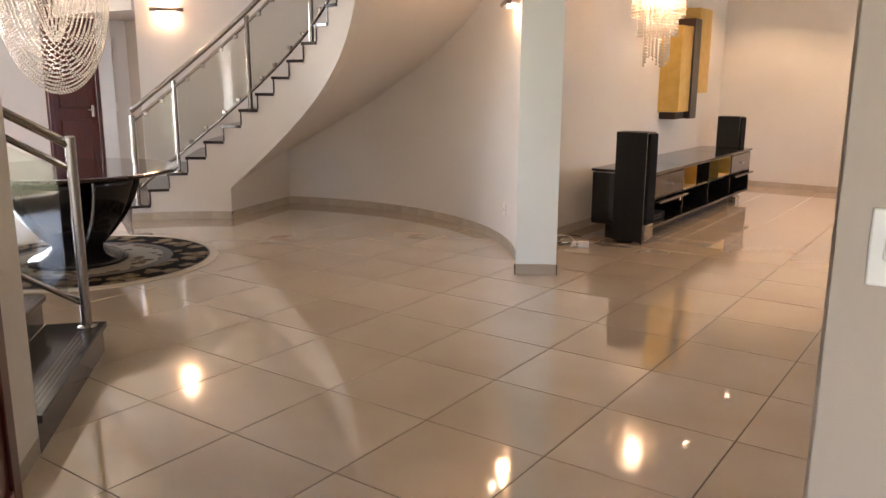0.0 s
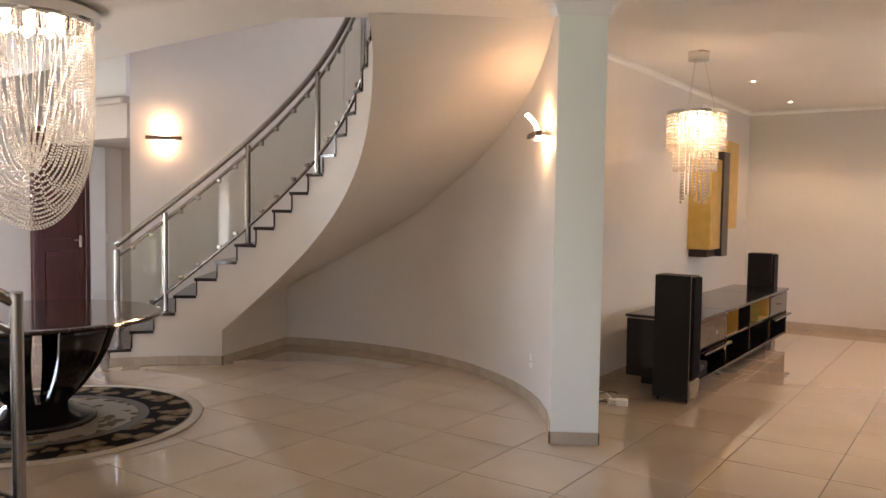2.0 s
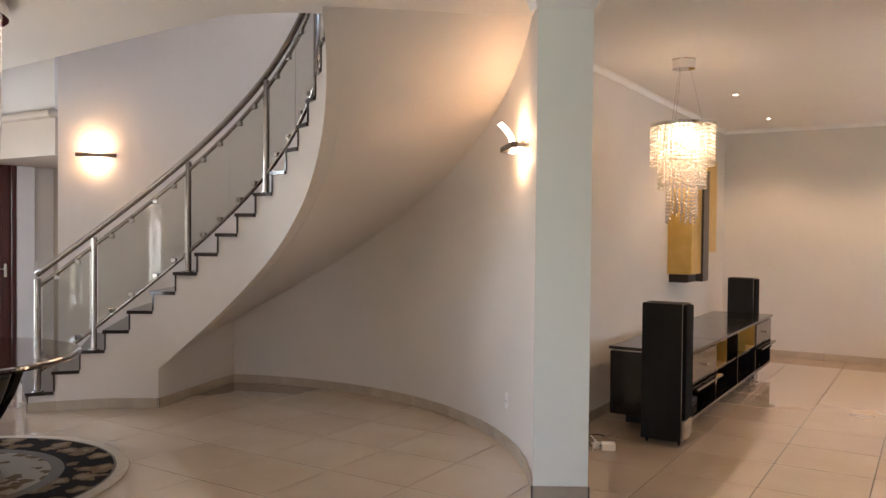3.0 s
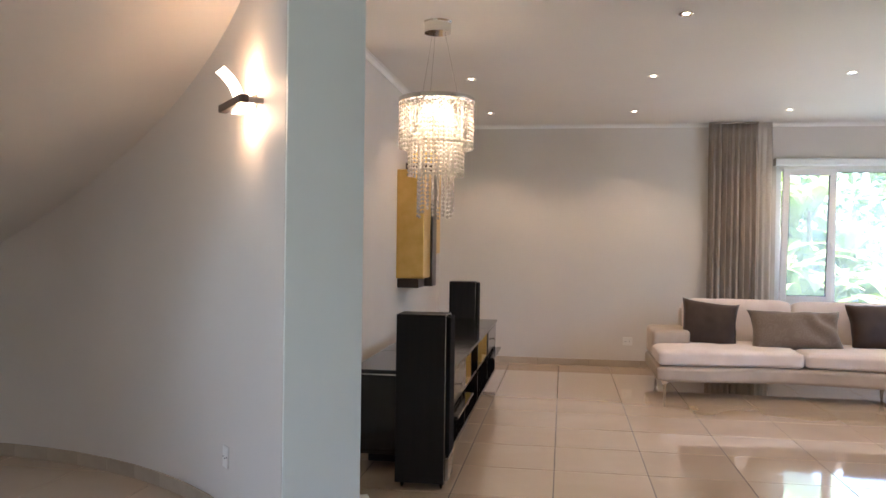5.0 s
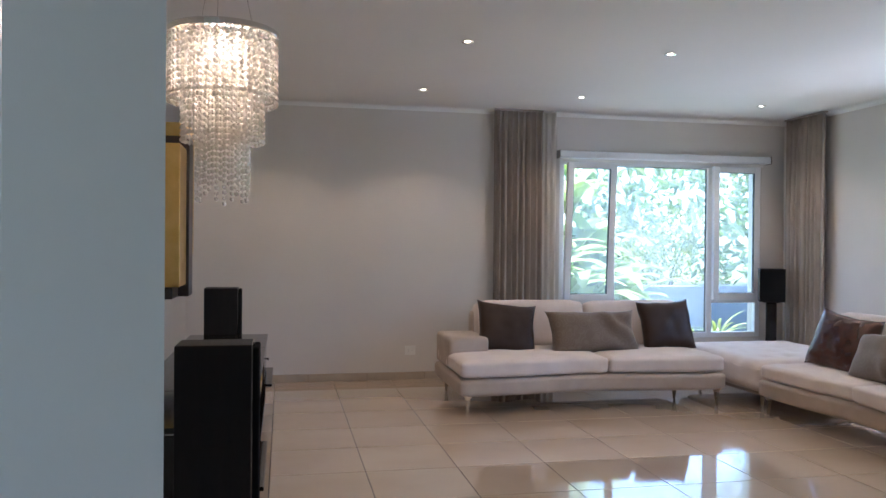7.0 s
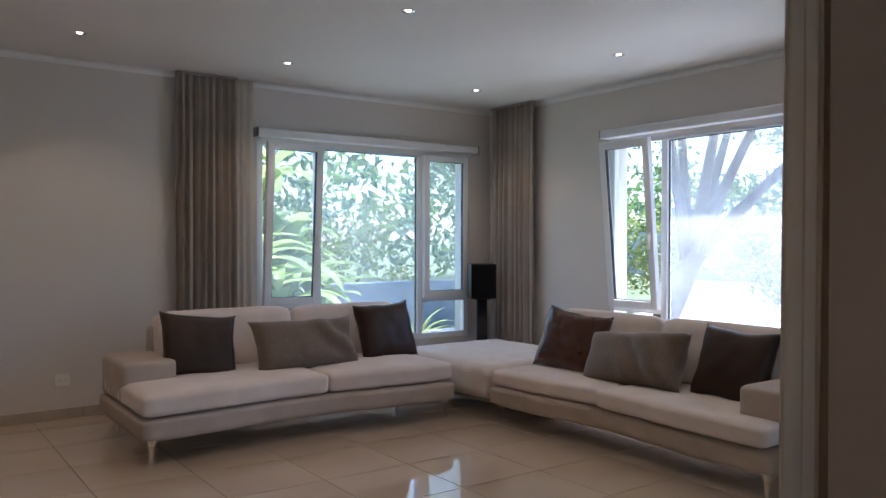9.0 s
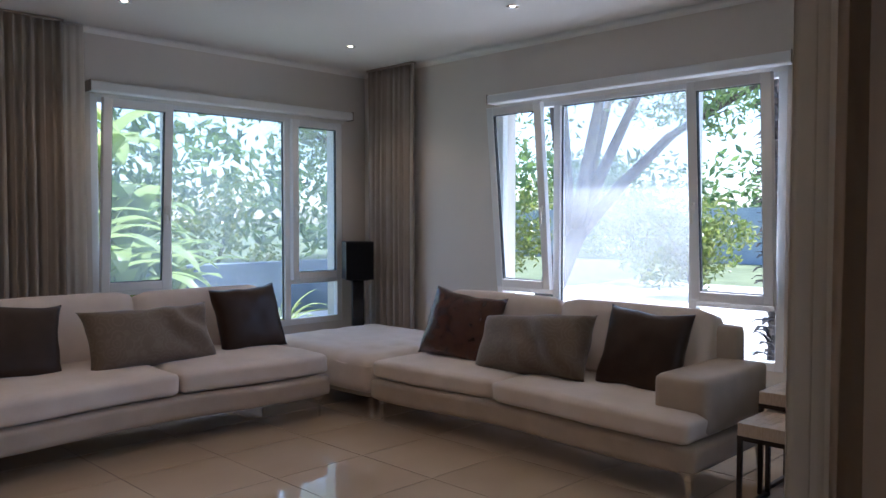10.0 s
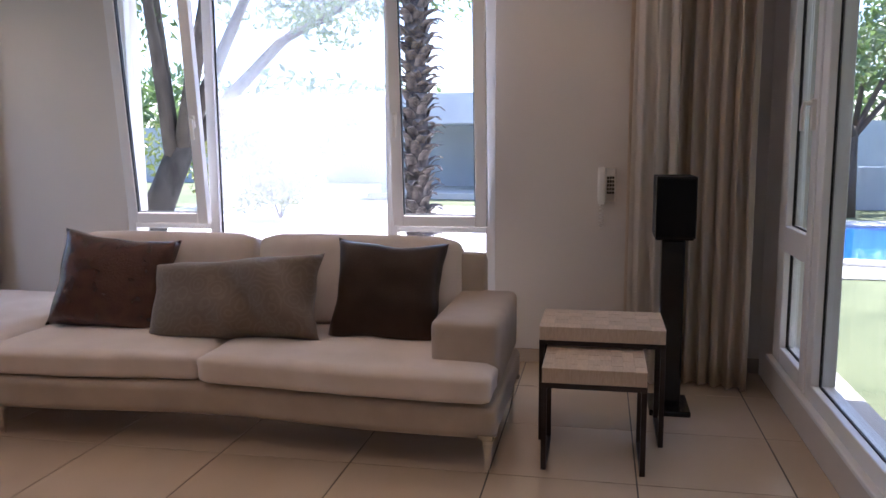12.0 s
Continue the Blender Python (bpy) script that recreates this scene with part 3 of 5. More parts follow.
def tier_chandelier(x, y):
    c = thing("pendant_chandelier", (x, y, 0), "three-tier crystal bead pendant chandelier, lit, hung on thin wires", "chandelier")
    part("canopy", lathe([(0.088, CH - 0.075), (0.088, CH - 0.012), (0.095, CH - 0.001)], 32), CHROME, c, "round chrome ceiling rose")
    part("top_ring", lathe([(0.205, 2.402), (0.248, 2.402), (0.252, 2.408), (0.252, 2.426), (0.246, 2.432), (0.205, 2.432)], 48, closed=True), CHROME, c, "polished chrome ring that carries the beads")
    for k in range(3):
        part("cross_bar", box(-0.21, 0.21, -0.012, 0.012, 2.412, 2.424, m=pose(0, 0, 0, 0, 0, 60 * k + 20)), CHROME, c)
    for k in range(3):
        a = 2 * math.pi * k / 3 + 0.4
        part("wire", tube([(0.05 * math.cos(a), 0.05 * math.sin(a), CH - 0.07), (0.15 * math.cos(a), 0.15 * math.sin(a), 2.43)], 0.0010, 5), STEEL, c)
    for r, z0, z1, n, wob in ((0.24, 2.40, 2.11, 42, 0), (0.18, 2.40, 1.93, 31, 0), (0.115, 2.40, 1.70, 20, 0.05)):
        part("band", lathe([(r - 0.006, z1 + 0.012), (r + 0.004, z1 + 0.012), (r + 0.004, z1 + 0.022), (r - 0.006, z1 + 0.022)], 40, closed=True), CRYSTAL, c) if not wob else None
        for k in range(n):
            a = 2 * math.pi * k / n
            z = z1 + wob * math.sin(3 * a)
            part("bead_strand", beads([(r * math.cos(a), r * math.sin(a), z0), (r * math.cos(a), r * math.sin(a), z - 0.02)], 0.0125, 0.027, seg=5), CRYSTAL, c)
    for k in range(4):
        a = 2 * math.pi * k / 4
        part("bulb", lathe([(0.006, 2.30), (0.02, 2.31), (0.024, 2.335), (0.014, 2.40)], 10, at=(0.06 * math.cos(a), 0.06 * math.sin(a), 0)), BULB, c, "lit halogen bulb")
    return c


tier_chandelier(-2.79, 7.42)
lamp("pendant_light", 'POINT', (-2.79, 7.42, 2.26), (0, 0, 0), 0.75, (1.0, 0.71, 0.43), radius=0.07)

# round hall table
table = thing("hall_table", (-6.20, 3.48, 0.012), "round polished dark wood pedestal table standing on the rug", "table")
part("tabletop", lathe([(0.80, 0.735), (0.835, 0.742), (0.85, 0.757), (0.845, 0.770), (0.82, 0.775)], 72), TABLETOPWOOD, table, "polished reddish-black round tabletop", smooth=False)
part("foot", lathe([(0.385, 0), (0.39, 0.018), (0.375, 0.038), (0.33, 0.062), (0.27, 0.082), (0.22, 0.12), (0.19, 0.14)], 56), BLACK, table, "round flared black foot", smooth=True)
part("under_plate", lathe([(0.58, 0.715), (0.59, 0.735)], 48), BLACK, table)
for k in range(6):
    a = 2 * math.pi * (k + 0.15) / 6
    outline = [(0.16, 0.10), (0.215, 0.15), (0.30, 0.24), (0.40, 0.37), (0.475, 0.51), (0.52, 0.64), (0.54, 0.716)]
    rows = []
    for r, z in outline:
        w = 0.26 + 0.14 * z
        rows.append([(r * math.cos(a + u * w), r * math.sin(a + u * w), z) for u in (-1, -0.92, -0.5, 0, 0.5, 0.92, 1)])
    part("curved_slat", sheet(rows, thick=0.075), BLACK, table, "curved black lacquer slat", smooth=True)


def woven(name, ground, motif, motif2, scale, lo, hi):
    """Wool pile with scattered flower-like motifs."""
    m = material(name, ground, 0.95, grain=0.6, grain_scale=500, spec=0.05)
    nt, p = m.node_tree, m.node_tree.nodes["Principled BSDF"]
    co, n1, v1 = nt.nodes.new("ShaderNodeTexCoord"), nt.nodes.new("ShaderNodeTexNoise"), nt.nodes.new("ShaderNodeTexVoronoi")
    n1.inputs["Scale"].default_value, n1.inputs["Detail"].default_value, v1.inputs["Scale"].default_value = scale * 1.4, 3, scale
    mixv = nt.nodes.new("ShaderNodeVectorMath")
    mixv.operation = 'MULTIPLY_ADD'
    mixv.inputs[1].default_value = (0.16, 0.16, 0)
    nt.links.new(co.outputs["Object"], n1.inputs["Vector"])
    nt.links.new(n1.outputs["Color"], mixv.inputs[0])
    nt.links.new(co.outputs["Object"], mixv.inputs[2])
    nt.links.new(mixv.outputs[0], v1.inputs["Vector"])
    r = nt.nodes.new("ShaderNodeValToRGB")
    r.color_ramp.interpolation = 'CONSTANT'
    e = r.color_ramp.elements
    e[0].position, e[0].color = 0.0, (*motif2, 1)
    e[1].position, e[1].color = lo, (*motif, 1)
    f = e.new(hi)
    f.color = (*ground, 1)
    nt.links.new(v1.outputs["Distance"], r.inputs[0])
    nt.links.new(r.outputs[0], p.inputs["Base Color"])
    return m


rug = thing("round_rug", (-6.20, 3.55, 0.0), "round wool rug with black floral border on the tiles", "rug")
CREAM = material("cream_wool", (0.50, 0.42, 0.31), 0.95, colour2=(0.55, 0.47, 0.36), scale=30, grain=0.5, grain_scale=500)
OLIVE = material("taupe_wool", (0.14, 0.11, 0.085), 0.95, colour2=(0.17, 0.14, 0.10), scale=30, grain=0.5, grain_scale=500)
part("border", lathe([(1.00, 0.0), (1.07, 0.0), (1.075, 0.006), (1.07, 0.011), (1.00, 0.011)], 96, closed=True), CREAM, rug, "cream edge")
part("rim_line", lathe([(0.985, 0.0), (1.0, 0.0), (1.0, 0.0115), (0.985, 0.0115)], 96, closed=True), OLIVE, rug)
part("flower_band", lathe([(0.69, 0.0), (0.985, 0.0), (0.985, 0.012), (0.69, 0.012)], 96, closed=True), woven("black_floral_wool", (0.016, 0.011, 0.008), (0.17, 0.115, 0.062), (0.25, 0.185, 0.115), 6.5, 0.30, 0.47), rug, "black band of tan flowers")
part("inner_ring", lathe([(0.61, 0.0), (0.69, 0.0), (0.69, 0.0115), (0.61, 0.0115)], 96, closed=True), OLIVE, rug)
part("field", lathe([(0.61, 0.0), (0.61, 0.012)], 96), woven("cream_floral_wool", (0.36, 0.31, 0.235), (0.15, 0.10, 0.05), (0.17, 0.15, 0.12), 8.5, 0.15, 0.42), rug, "cream field with brown leaves")


BRONZE = material("dark_bronze", (0.10, 0.075, 0.06), 0.3, 0.8, colour2=(0.14, 0.105, 0.085), scale=30, stretch=(0.2, 1, 1))


def sconce(name, angle, z, label, power=1.0):
    """Up and down wall lamp on the curved wall: a metal bar, a bent glass plate and two bulbs."""
    x, y = ring(ROUT, angle)
    s = thing(name, (x, y, z), label, "wall lamp", "wall lamps on the curved wall", rz=angle + 90)
    # local x along the wall, y into the room
    part("bar", box(-0.19, 0.19, 0.08, 0.125, -0.02, 0.02, 0.006, 2), BRONZE, s, "dark brushed metal bar")
    part("arm", box(-0.17, -0.05, 0.0, 0.085, -0.014, 0.014, 0.004, 1), STEEL, s)
    part("back_plate", box(-0.06, 0.06, 0.0, 0.012, -0.05, 0.05, 0.004, 1), STEEL, s)
    rows = [[(u, 0.075 + 0.09 * t * t, 0.02 + 0.14 * t) for u in (-0.075, -0.03, 0.03, 0.075)] for t in np.linspace(0, 1, 8)]
    part("glass_plate", sheet(rows, thick=0.005), SHADE, s, "bent frosted glass plate, lit", smooth=True)
    part("lower_lens", box(-0.11, 0.11, 0.03, 0.08, -0.03, -0.022, 0.003, 1), BULB, s, "lit lamp glass")
    m = s.matrix_world
    for k, (dz, e) in enumerate(((0.10, 0.75), (-0.07, 0.8))):
        lamp("wall_lamp_light", 'POINT', m @ Vector((0, 0.055, dz)), (0, 0, 0), e * power, (1.0, 0.62, 0.31), radius=0.025)
    return s


sconce("wall_lamp", 139.6, 2.29, "lit steel and glass wall lamp above the stairs", 0.38)
sconce("wall_lamp", 39.0, 2.13, "lit steel and glass wall lamp beside the column", 0.7)

# raised steps beside the diagonal wall: granite, with a steel and glass rail
steps = thing("raised_steps", (P0.x, P0.y, 0), "dark polished granite steps with grooved nosings", "steps", kind="structure", rz=math.degrees(math.atan2(-DU.y, -DU.x)))
# local x runs from the wall's end outwards, y climbs away from the hall
up = -1 if (Matrix.Rotation(math.atan2(-DU.y, -DU.x), 2) @ Vector((0, 1))).dot(DV) < 0 else 1
for i in range(4):
    y0, y1, z = (0.30 * i) * up, (0.30 * (i + 1) if i < 3 else 2.2) * up, 0.17 * (i + 1)
    lo, hi = min(y0, y1), max(y0, y1)
    part("tread", box(0.0, 1.30, min(lo, y0 - 0.02 * up), max(hi, y0 - 0.02 * up), z - 0.035, z, 0.005, 2), GRANITE, steps, "polished granite tread")
    part("riser", box(0.002, 1.28, lo, hi, z - 0.17, z - 0.035), GRANITE, steps)
    for g in range(4):
        part("groove", box(0.02, 1.27, *sorted(((y0 + (0.015 + 0.022 * g) * up), (y0 + (0.021 + 0.022 * g) * up))), z - 0.001, z + 0.0015), STEEL, steps)
rail2 = thing("step_railing", (P0.x, P0.y, 0), "brushed steel railing with glass beside the raised steps", "railing", rz=math.degrees(math.atan2(-DU.y, -DU.x)))
px = 1.20
slope = 0.17 / 0.30
for yy in (0.06, 1.0):
    z0 = 0.17 * (math.floor(yy / 0.30) + 1)
    part("post", lathe([(0.027, 0), (0.027, 1.03), (0.022, 1.04)], 18, at=(px, yy * up, z0)), STEEL, rail2)
    part("base_plate", lathe([(0.05, 0), (0.05, 0.006), (0.03, 0.014)], 18, at=(px, yy * up, z0)), STEEL, rail2)
for name, h, r in (("handrail", 0.99, 0.026), ("upper_rail", 0.86, 0.018), ("lower_rail", 0.13, 0.018)):
    part(name, tube([(px, 0.06 * up, 0.17 + h), (px, 1.6 * up, 0.17 + h + 1.54 * slope)], r, 12), STEEL, rail2, smooth=True)
g = part("glass_panel", sheet([[(px, 0.14 * up, 0.36), (px, 0.94 * up, 0.36 + 0.8 * slope)], [(px, 0.14 * up, 1.04), (px, 0.94 * up, 1.04 + 0.8 * slope)]], thick=0.008), RAILGLASS, rail2, "clear tempered glass panel")
g.visible_shadow = False

# front door in the west wall with its frame, narrow window beside it
door = tagged(new("door_front"), "dark red mahogany panelled front door, closed", "door", kind="structure")
door.matrix_world = pose(-10.39, 5.60, 0, 0, 0, 90)
part("door_leaf", box(0.06, 0.69, -0.02, 0.03, 0.005, 2.42, 0.004, 1), DOORWOOD, door)
for z0, z1 in ((0.2, 0.95), (1.1, 2.25)):
    part("raised_panel", box(0.16, 0.59, -0.035, -0.02, z0, z1, 0.012, 2), DOORWOOD, door)
part("door_frame", pane_frame(0, 0.75, 0, 2.50, 0.06, -0.05, 0.02), DOORWOOD, door)
h = box(0.60, 0.64, -0.045, -0.02, 0.98, 1.14, 0.006, 2)
tube([(0.62, -0.04, 1.08), (0.62, -0.075, 1.08), (0.52, -0.075, 1.08)], 0.009, 8, h)
part("door_handle", h, CHROME, door, "chrome lever handle")
part("white_architrave", box(0.76, 0.98, -0.04, 0.01, 0, 2.55, 0.006, 1), UPVC, door, "white painted door surround")
win = tagged(new("window_3"), "tall bright window beside the front door", "window", kind="structure")
win.matrix_world = pose(-10.4, 3.30, 0, 0, 0, 90)
part("window_frame", pane_frame(0, 1.50, 0.3, 2.6, 0.04, 0.0, 0.06), UPVC, win)
part("pane", box(0.04, 1.46, 0.025, 0.031, 0.34, 2.56), PANE, win).visible_shadow = False
# bulkhead over the corridor with its moulding
# bulkhead and moulding take the darker paint to offset the entrance lamp
tagged(link("wall_bulkhead", box(-10.4, -8.62, 5.78, 6.85, 2.30, 2.68), PAINT_SHADED), "beige bulkhead over the corridor mouth", "wall", kind="structure")
tagged(link("wall_over_bulkhead", box(-10.4, -8.66, 5.80, 6.85, 2.765, 5.88), PAINT), "beige painted wall above the bulkhead", "wall", kind="structure")
tagged(link("trim_bulkhead", box(-10.4, -8.60, 5.70, 6.85, 2.68, 2.76, 0.03, 3), PAINT_SHADED), "beige rounded moulding over the corridor mouth", "trim", kind="structure")


def plate(name, m, w, h, label, category, holes=0, switch=0):
    s = thing(name, (0, 0, 0), label, category)
    s.matrix_world = m
    part("plate", box(-w / 2, w / 2, 0, 0.009, -h / 2, h / 2, 0.004, 2), PLASTIC, s)
    for i in range(switch):
        x = (i - (switch - 1) / 2) * 0.026
        part("rocker", box(x - 0.010, x + 0.010, 0.009, 0.014, -0.018, 0.018, 0.003, 1), PLASTIC, s)
    for i in range(holes):
        x = (i - (holes - 1) / 2) * 0.022
        part("pin_hole", lathe([(0.004, 0), (0.004, 0.002)], 8, at=(0, 0, 0)), RUBBER, s).matrix_basis = pose(x, 0.0085, -0.008 * (i % 2), -90)
    return s


x, y = ring(ROUT, 45.5)
plate("power_socket", pose(x, y, 0.34, 0, 0, 45.5 + 90), 0.072, 0.115, "white plastic power socket low on the curved wall", "socket", holes=3)
plate("power_socket", pose(-1.17, 11.98, 0.315, 0, 0, 180), 0.115, 0.10, "white plastic power socket on the beige wall", "socket", holes=3, switch=1)
for yy in (6.62, 6.28):
    plate("power_socket", pose(-3.48, yy, 0.34, 0, 0, -90), 0.075, 0.115, "white plastic socket plate beside the television unit", "socket", holes=3)
plate("light_switch", pose(-0.118, 1.28, 1.27, 0, 0, 180), 0.085, 0.115, "white plastic light switch plate", "switch", switch=2)
plate("light_switch", pose(-10.4, 6.60, 1.10, 0, 0, -90), 0.075, 0.115, "white plastic light switch beside the front door", "switch", switch=1)

# dark red side door in the diagonal wall
sd = tagged(new("door_side"), "dark red mahogany door in the pale wall, closed", "door", kind="structure")
q = P0 + DU * 0.36
sd.matrix_world = pose(q.x, q.y, 0, 0, 0, math.degrees(math.atan2(DU.y, DU.x)))
part("door_frame", pane_frame(0, 0.98, 0, 2.12, 0.08, -0.02, 0.035), DOORWOOD, sd)
part("door_leaf", box(0.08, 0.90, -0.01, 0.02, 0.005, 2.04, 0.003, 1), DOORWOOD, sd)
for z0, z1 in ((0.2, 0.9), (1.05, 1.9)):
    part("raised_panel", box(0.2, 0.78, 0.02, 0.032, z0, z1, 0.010, 2), DOORWOOD, sd)

# ---- living room things ----


def puff(x0, x1, y0, y1, z0, z1, crown=0.10, n=9.0, cuts=9, wrinkle=0.004, seed=0, rnd=1.0, tufts=0):
    """An upholstered block: rounded corners, a slight crown and soft creases."""
    bm = bare()
    bmesh.ops.create_cube(bm, size=2.0)
    bmesh.ops.subdivide_edges(bm, edges=bm.edges, cuts=cuts, use_grid_fill=True)
    c, h = Vector(((x0 + x1) / 2, (y0 + y1) / 2, (z0 + z1) / 2)), Vector(((x1 - x0) / 2, (y1 - y0) / 2, (z1 - z0) / 2))
    for v in bm.verts:
        p = v.co.copy()
        big = max(abs(p.x), abs(p.y), abs(p.z))
        # round the corners at a like radius on every side
        rr = min(min(h) * 0.55, rnd)
        q = Vector((p.x * h.x, p.y * h.y, p.z * h.z))
        inner = Vector([max(-(h[k] - rr), min(h[k] - rr, q[k])) for k in range(3)])
        d = q - inner
        if d.length > 1e-9:
            q = inner + d.normalized() * min(d.length, rr)
        q.z += crown * h.z * (1 - min(1, p.x * p.x)) ** 0.5 * (1 - min(1, p.y * p.y)) ** 0.5 * (1 if p.z > 0 else 0)
        if tufts and p.z > 0.5:
            du, dv = (p.x * tufts / 2) % 1 - 0.5, (p.y * tufts / 2) % 1 - 0.5
            q.z -= 0.020 * math.exp(-(du * du + dv * dv) * 22)
        w = noise.noise(Vector((q.x * 5 + seed, q.y * 5, q.z * 5 + seed)))
        w += 0.45 * noise.noise(Vector((q.x * 9 + seed, q.y * 26, q.z * 12))) if cuts > 20 else 0
        q += q.normalized() * wrinkle * w
        v.co = c + q
    return bm


def pillow(w, h, t, seed=0, crease=0.0):
    """A scatter cushion standing on its edge in local x and z, plump in y, with pinched corners."""
    bm = bare()
    n = 26
    sides = []
    for s in (1, -1):
        grid = []
        for j in range(n + 1):
            row = []
            for i in range(n + 1):
                u, v = -1 + 2 * i / n, -1 + 2 * j / n
                pinch = 1 - 0.10 * (1 - u * u) * abs(v) ** 3 - 0.02
                pinch2 = 1 - 0.10 * (1 - v * v) * abs(u) ** 3 - 0.02
                y = s * t / 2 * ((1 - u ** 4) * (1 - v ** 4)) ** 0.45
                x, z = u * w / 2 * pinch2, v * h / 2 * pinch
                y += 0.010 * noise.noise(Vector((x * 9 + seed, z * 9, s + seed))) * (1 - u * u) * (1 - v * v)
                y += crease * 0.034 * math.sin(19 * (x + 0.9 * z) + 2.2 * noise.noise(Vector((x * 4, z * 4, seed)))) * max(0, u + 0.35) * (1 - u * u) * (1 - v ** 4)
                x += 0.012 * noise.noise(Vector((v * 2.2 + seed, s * 0.0, 3.1))) * abs(u)
                z += 0.014 * noise.noise(Vector((u * 2.2, seed * 1.7, 5.3))) * abs(v)
                row.append(bm.verts.new((x, y, z + h / 2)))
            grid.append(row)
        sides.append(grid)
        for a, b in zip(grid, grid[1:]):
            for i in range(n):
                f = (a[i], a[i + 1], b[i + 1], b[i])
                bm.faces.new(f if s < 0 else f[::-1])
    bmesh.ops.remove_doubles(bm, verts=bm.verts, dist=1e-5)
    return bm


DARKCUSH = material("brown_leather_cushion", (0.032, 0.018, 0.013), 0.36, colour2=(0.048, 0.028, 0.020), scale=6, grain=0.35, grain_scale=160, spec=0.25)
SEQUIN = material("sequined_brown_cloth", (0.055, 0.018, 0.012), 0.17, 0.35, colour2=(0.10, 0.038, 0.024), scale=14, grain=0.9, grain_scale=95, coat=0.5)
PATTERN = material("taupe_patterned_cloth", (0.20, 0.155, 0.115), 0.60, colour2=(0.27, 0.215, 0.165), scale=16, detail=1.0, grain=0.3, grain_scale=300, sheen=0.3)


def scroll_pattern(m):
    """Woven scroll motif: rings of a lighter thread."""
    nt, p = m.node_tree, m.node_tree.nodes["Principled BSDF"]
    co, v, ma, ramp = nt.nodes.new("ShaderNodeTexCoord"), nt.nodes.new("ShaderNodeTexVoronoi"), nt.nodes.new("ShaderNodeMath"), nt.nodes.new("ShaderNodeValToRGB")
    v.inputs["Scale"].default_value = 11
    ma.operation, ma.inputs[1].default_value = 'MULTIPLY', 26
    si = nt.nodes.new("ShaderNodeMath")
    si.operation = 'SINE'
    ramp.color_ramp.elements[0].position, ramp.color_ramp.elements[1].position = 0.45, 0.6
    ramp.color_ramp.elements[0].color, ramp.color_ramp.elements[1].color = (0.132, 0.092, 0.061, 1), (0.155, 0.112, 0.077, 1)
    nt.links.new(co.outputs["Object"], v.inputs["Vector"])
    nt.links.new(v.outputs["Distance"], ma.inputs[0])
    nt.links.new(ma.outputs[0], si.inputs[0])
    nt.links.new(si.outputs[0], ramp.inputs[0])
    nt.links.new(ramp.outputs[0], p.inputs["Base Color"])


scroll_pattern(PATTERN)


def cushion(name, mat, where, w, h, t, lean, turn, tip, label, seed=0, crease=0.0):
    c = link(name, pillow(w, h, t, seed, crease), mat, smooth=True)
    c.matrix_world = pose(*where, 0, 0, turn) @ pose(0, 0, 0, lean, tip, 0)
    return tagged(c, label, "cushion", "scatter cushions on the sofas")


def bow(ob, x0, x1, depth):
    """Draws the front of an upholstered block back in a shallow curve between two places along it."""
    ys = [v.co.y for v in ob.data.vertices]
    lo, hi = min(ys), max(ys)
    for v in ob.data.vertices:
        f = (v.co.x - x0) / (x1 - x0)
        if 0 < f < 1:
            v.co.y += depth * math.sin(math.pi * f) ** 2 * (1 - (v.co.y - lo) / (hi - lo))
    return ob


def sofa_leg(parent, x, y, dx, dy):
    bm = bare()
    rows = [(0.165, 0.0, 0.040), (0.150, 0.0, 0.034), (0.138, 0.002, 0.024), (0.120, 0.004, 0.017), (0.0, 0.012, 0.008)]
    rings = []
    for z, off, w in rows:
        cx, cy = x + dx * off, y + dy * off
        rings.append([bm.verts.new((cx + a * w, cy + b * w, z)) for a, b in ((-1, -1), (1, -1), (1, 1), (-1, 1))])
    for a, b in zip(rings, rings[1:]):
        for k in range(4):
            bm.faces.new((a[k], b[k], b[(k + 1) % 4], a[(k + 1) % 4]))
    bm.faces.new(rings[0])
    bm.faces.new(rings[-1][::-1])
    bmesh.ops.recalc_face_normals(bm, faces=bm.faces)
    return part("leg", bm, CHROME, parent, "tapered chrome leg")


def back_cushion(x0, x1, y, lean, h, z, parent, seed):
    ob = part("back_cushion", puff(x0, x1, -0.11, 0.11, 0, h, 0.06, seed=seed), FABRIC, parent, smooth=True)
    ob.matrix_basis = pose(0, y, z, lean)


# sofa below the north window: local frame is the room's
sofa = thing("sofa", (-1.08, 10.15, 0), "cream upholstered sofa with low arm and chrome legs, cushions on it", "sofa", "corner sofa set")
bow(part("base", puff(0.05, 2.55, 0.0, 1.20, 0.15, 0.305, 0.0, cuts=25, rnd=0.05), LEATHER, sofa, "taupe leather plinth", smooth=True), 0.2, 2.3, 0.10)
bow(part("seat_cushion", puff(0.06, 1.44, 0.0, 1.05, 0.312, 0.455, 0.30, seed=3, wrinkle=0.010, cuts=31), FABRIC, sofa, smooth=True), 0.2, 2.3, 0.10)
bow(part("seat_cushion", puff(1.45, 2.54, 0.02, 1.05, 0.312, 0.45, 0.30, seed=8, wrinkle=0.010, cuts=31), FABRIC, sofa, smooth=True), 0.2, 2.3, 0.10)
part("arm", puff(0.06, 0.44, 0.52, 1.14, 0.31, 0.60, 0.0, wrinkle=0.002, rnd=0.035, cuts=15), LEATHER, sofa, "taupe leather arm block", smooth=True)
back_cushion(0.43, 1.55, 0.98, -16, 0.48, 0.42, sofa, 5)
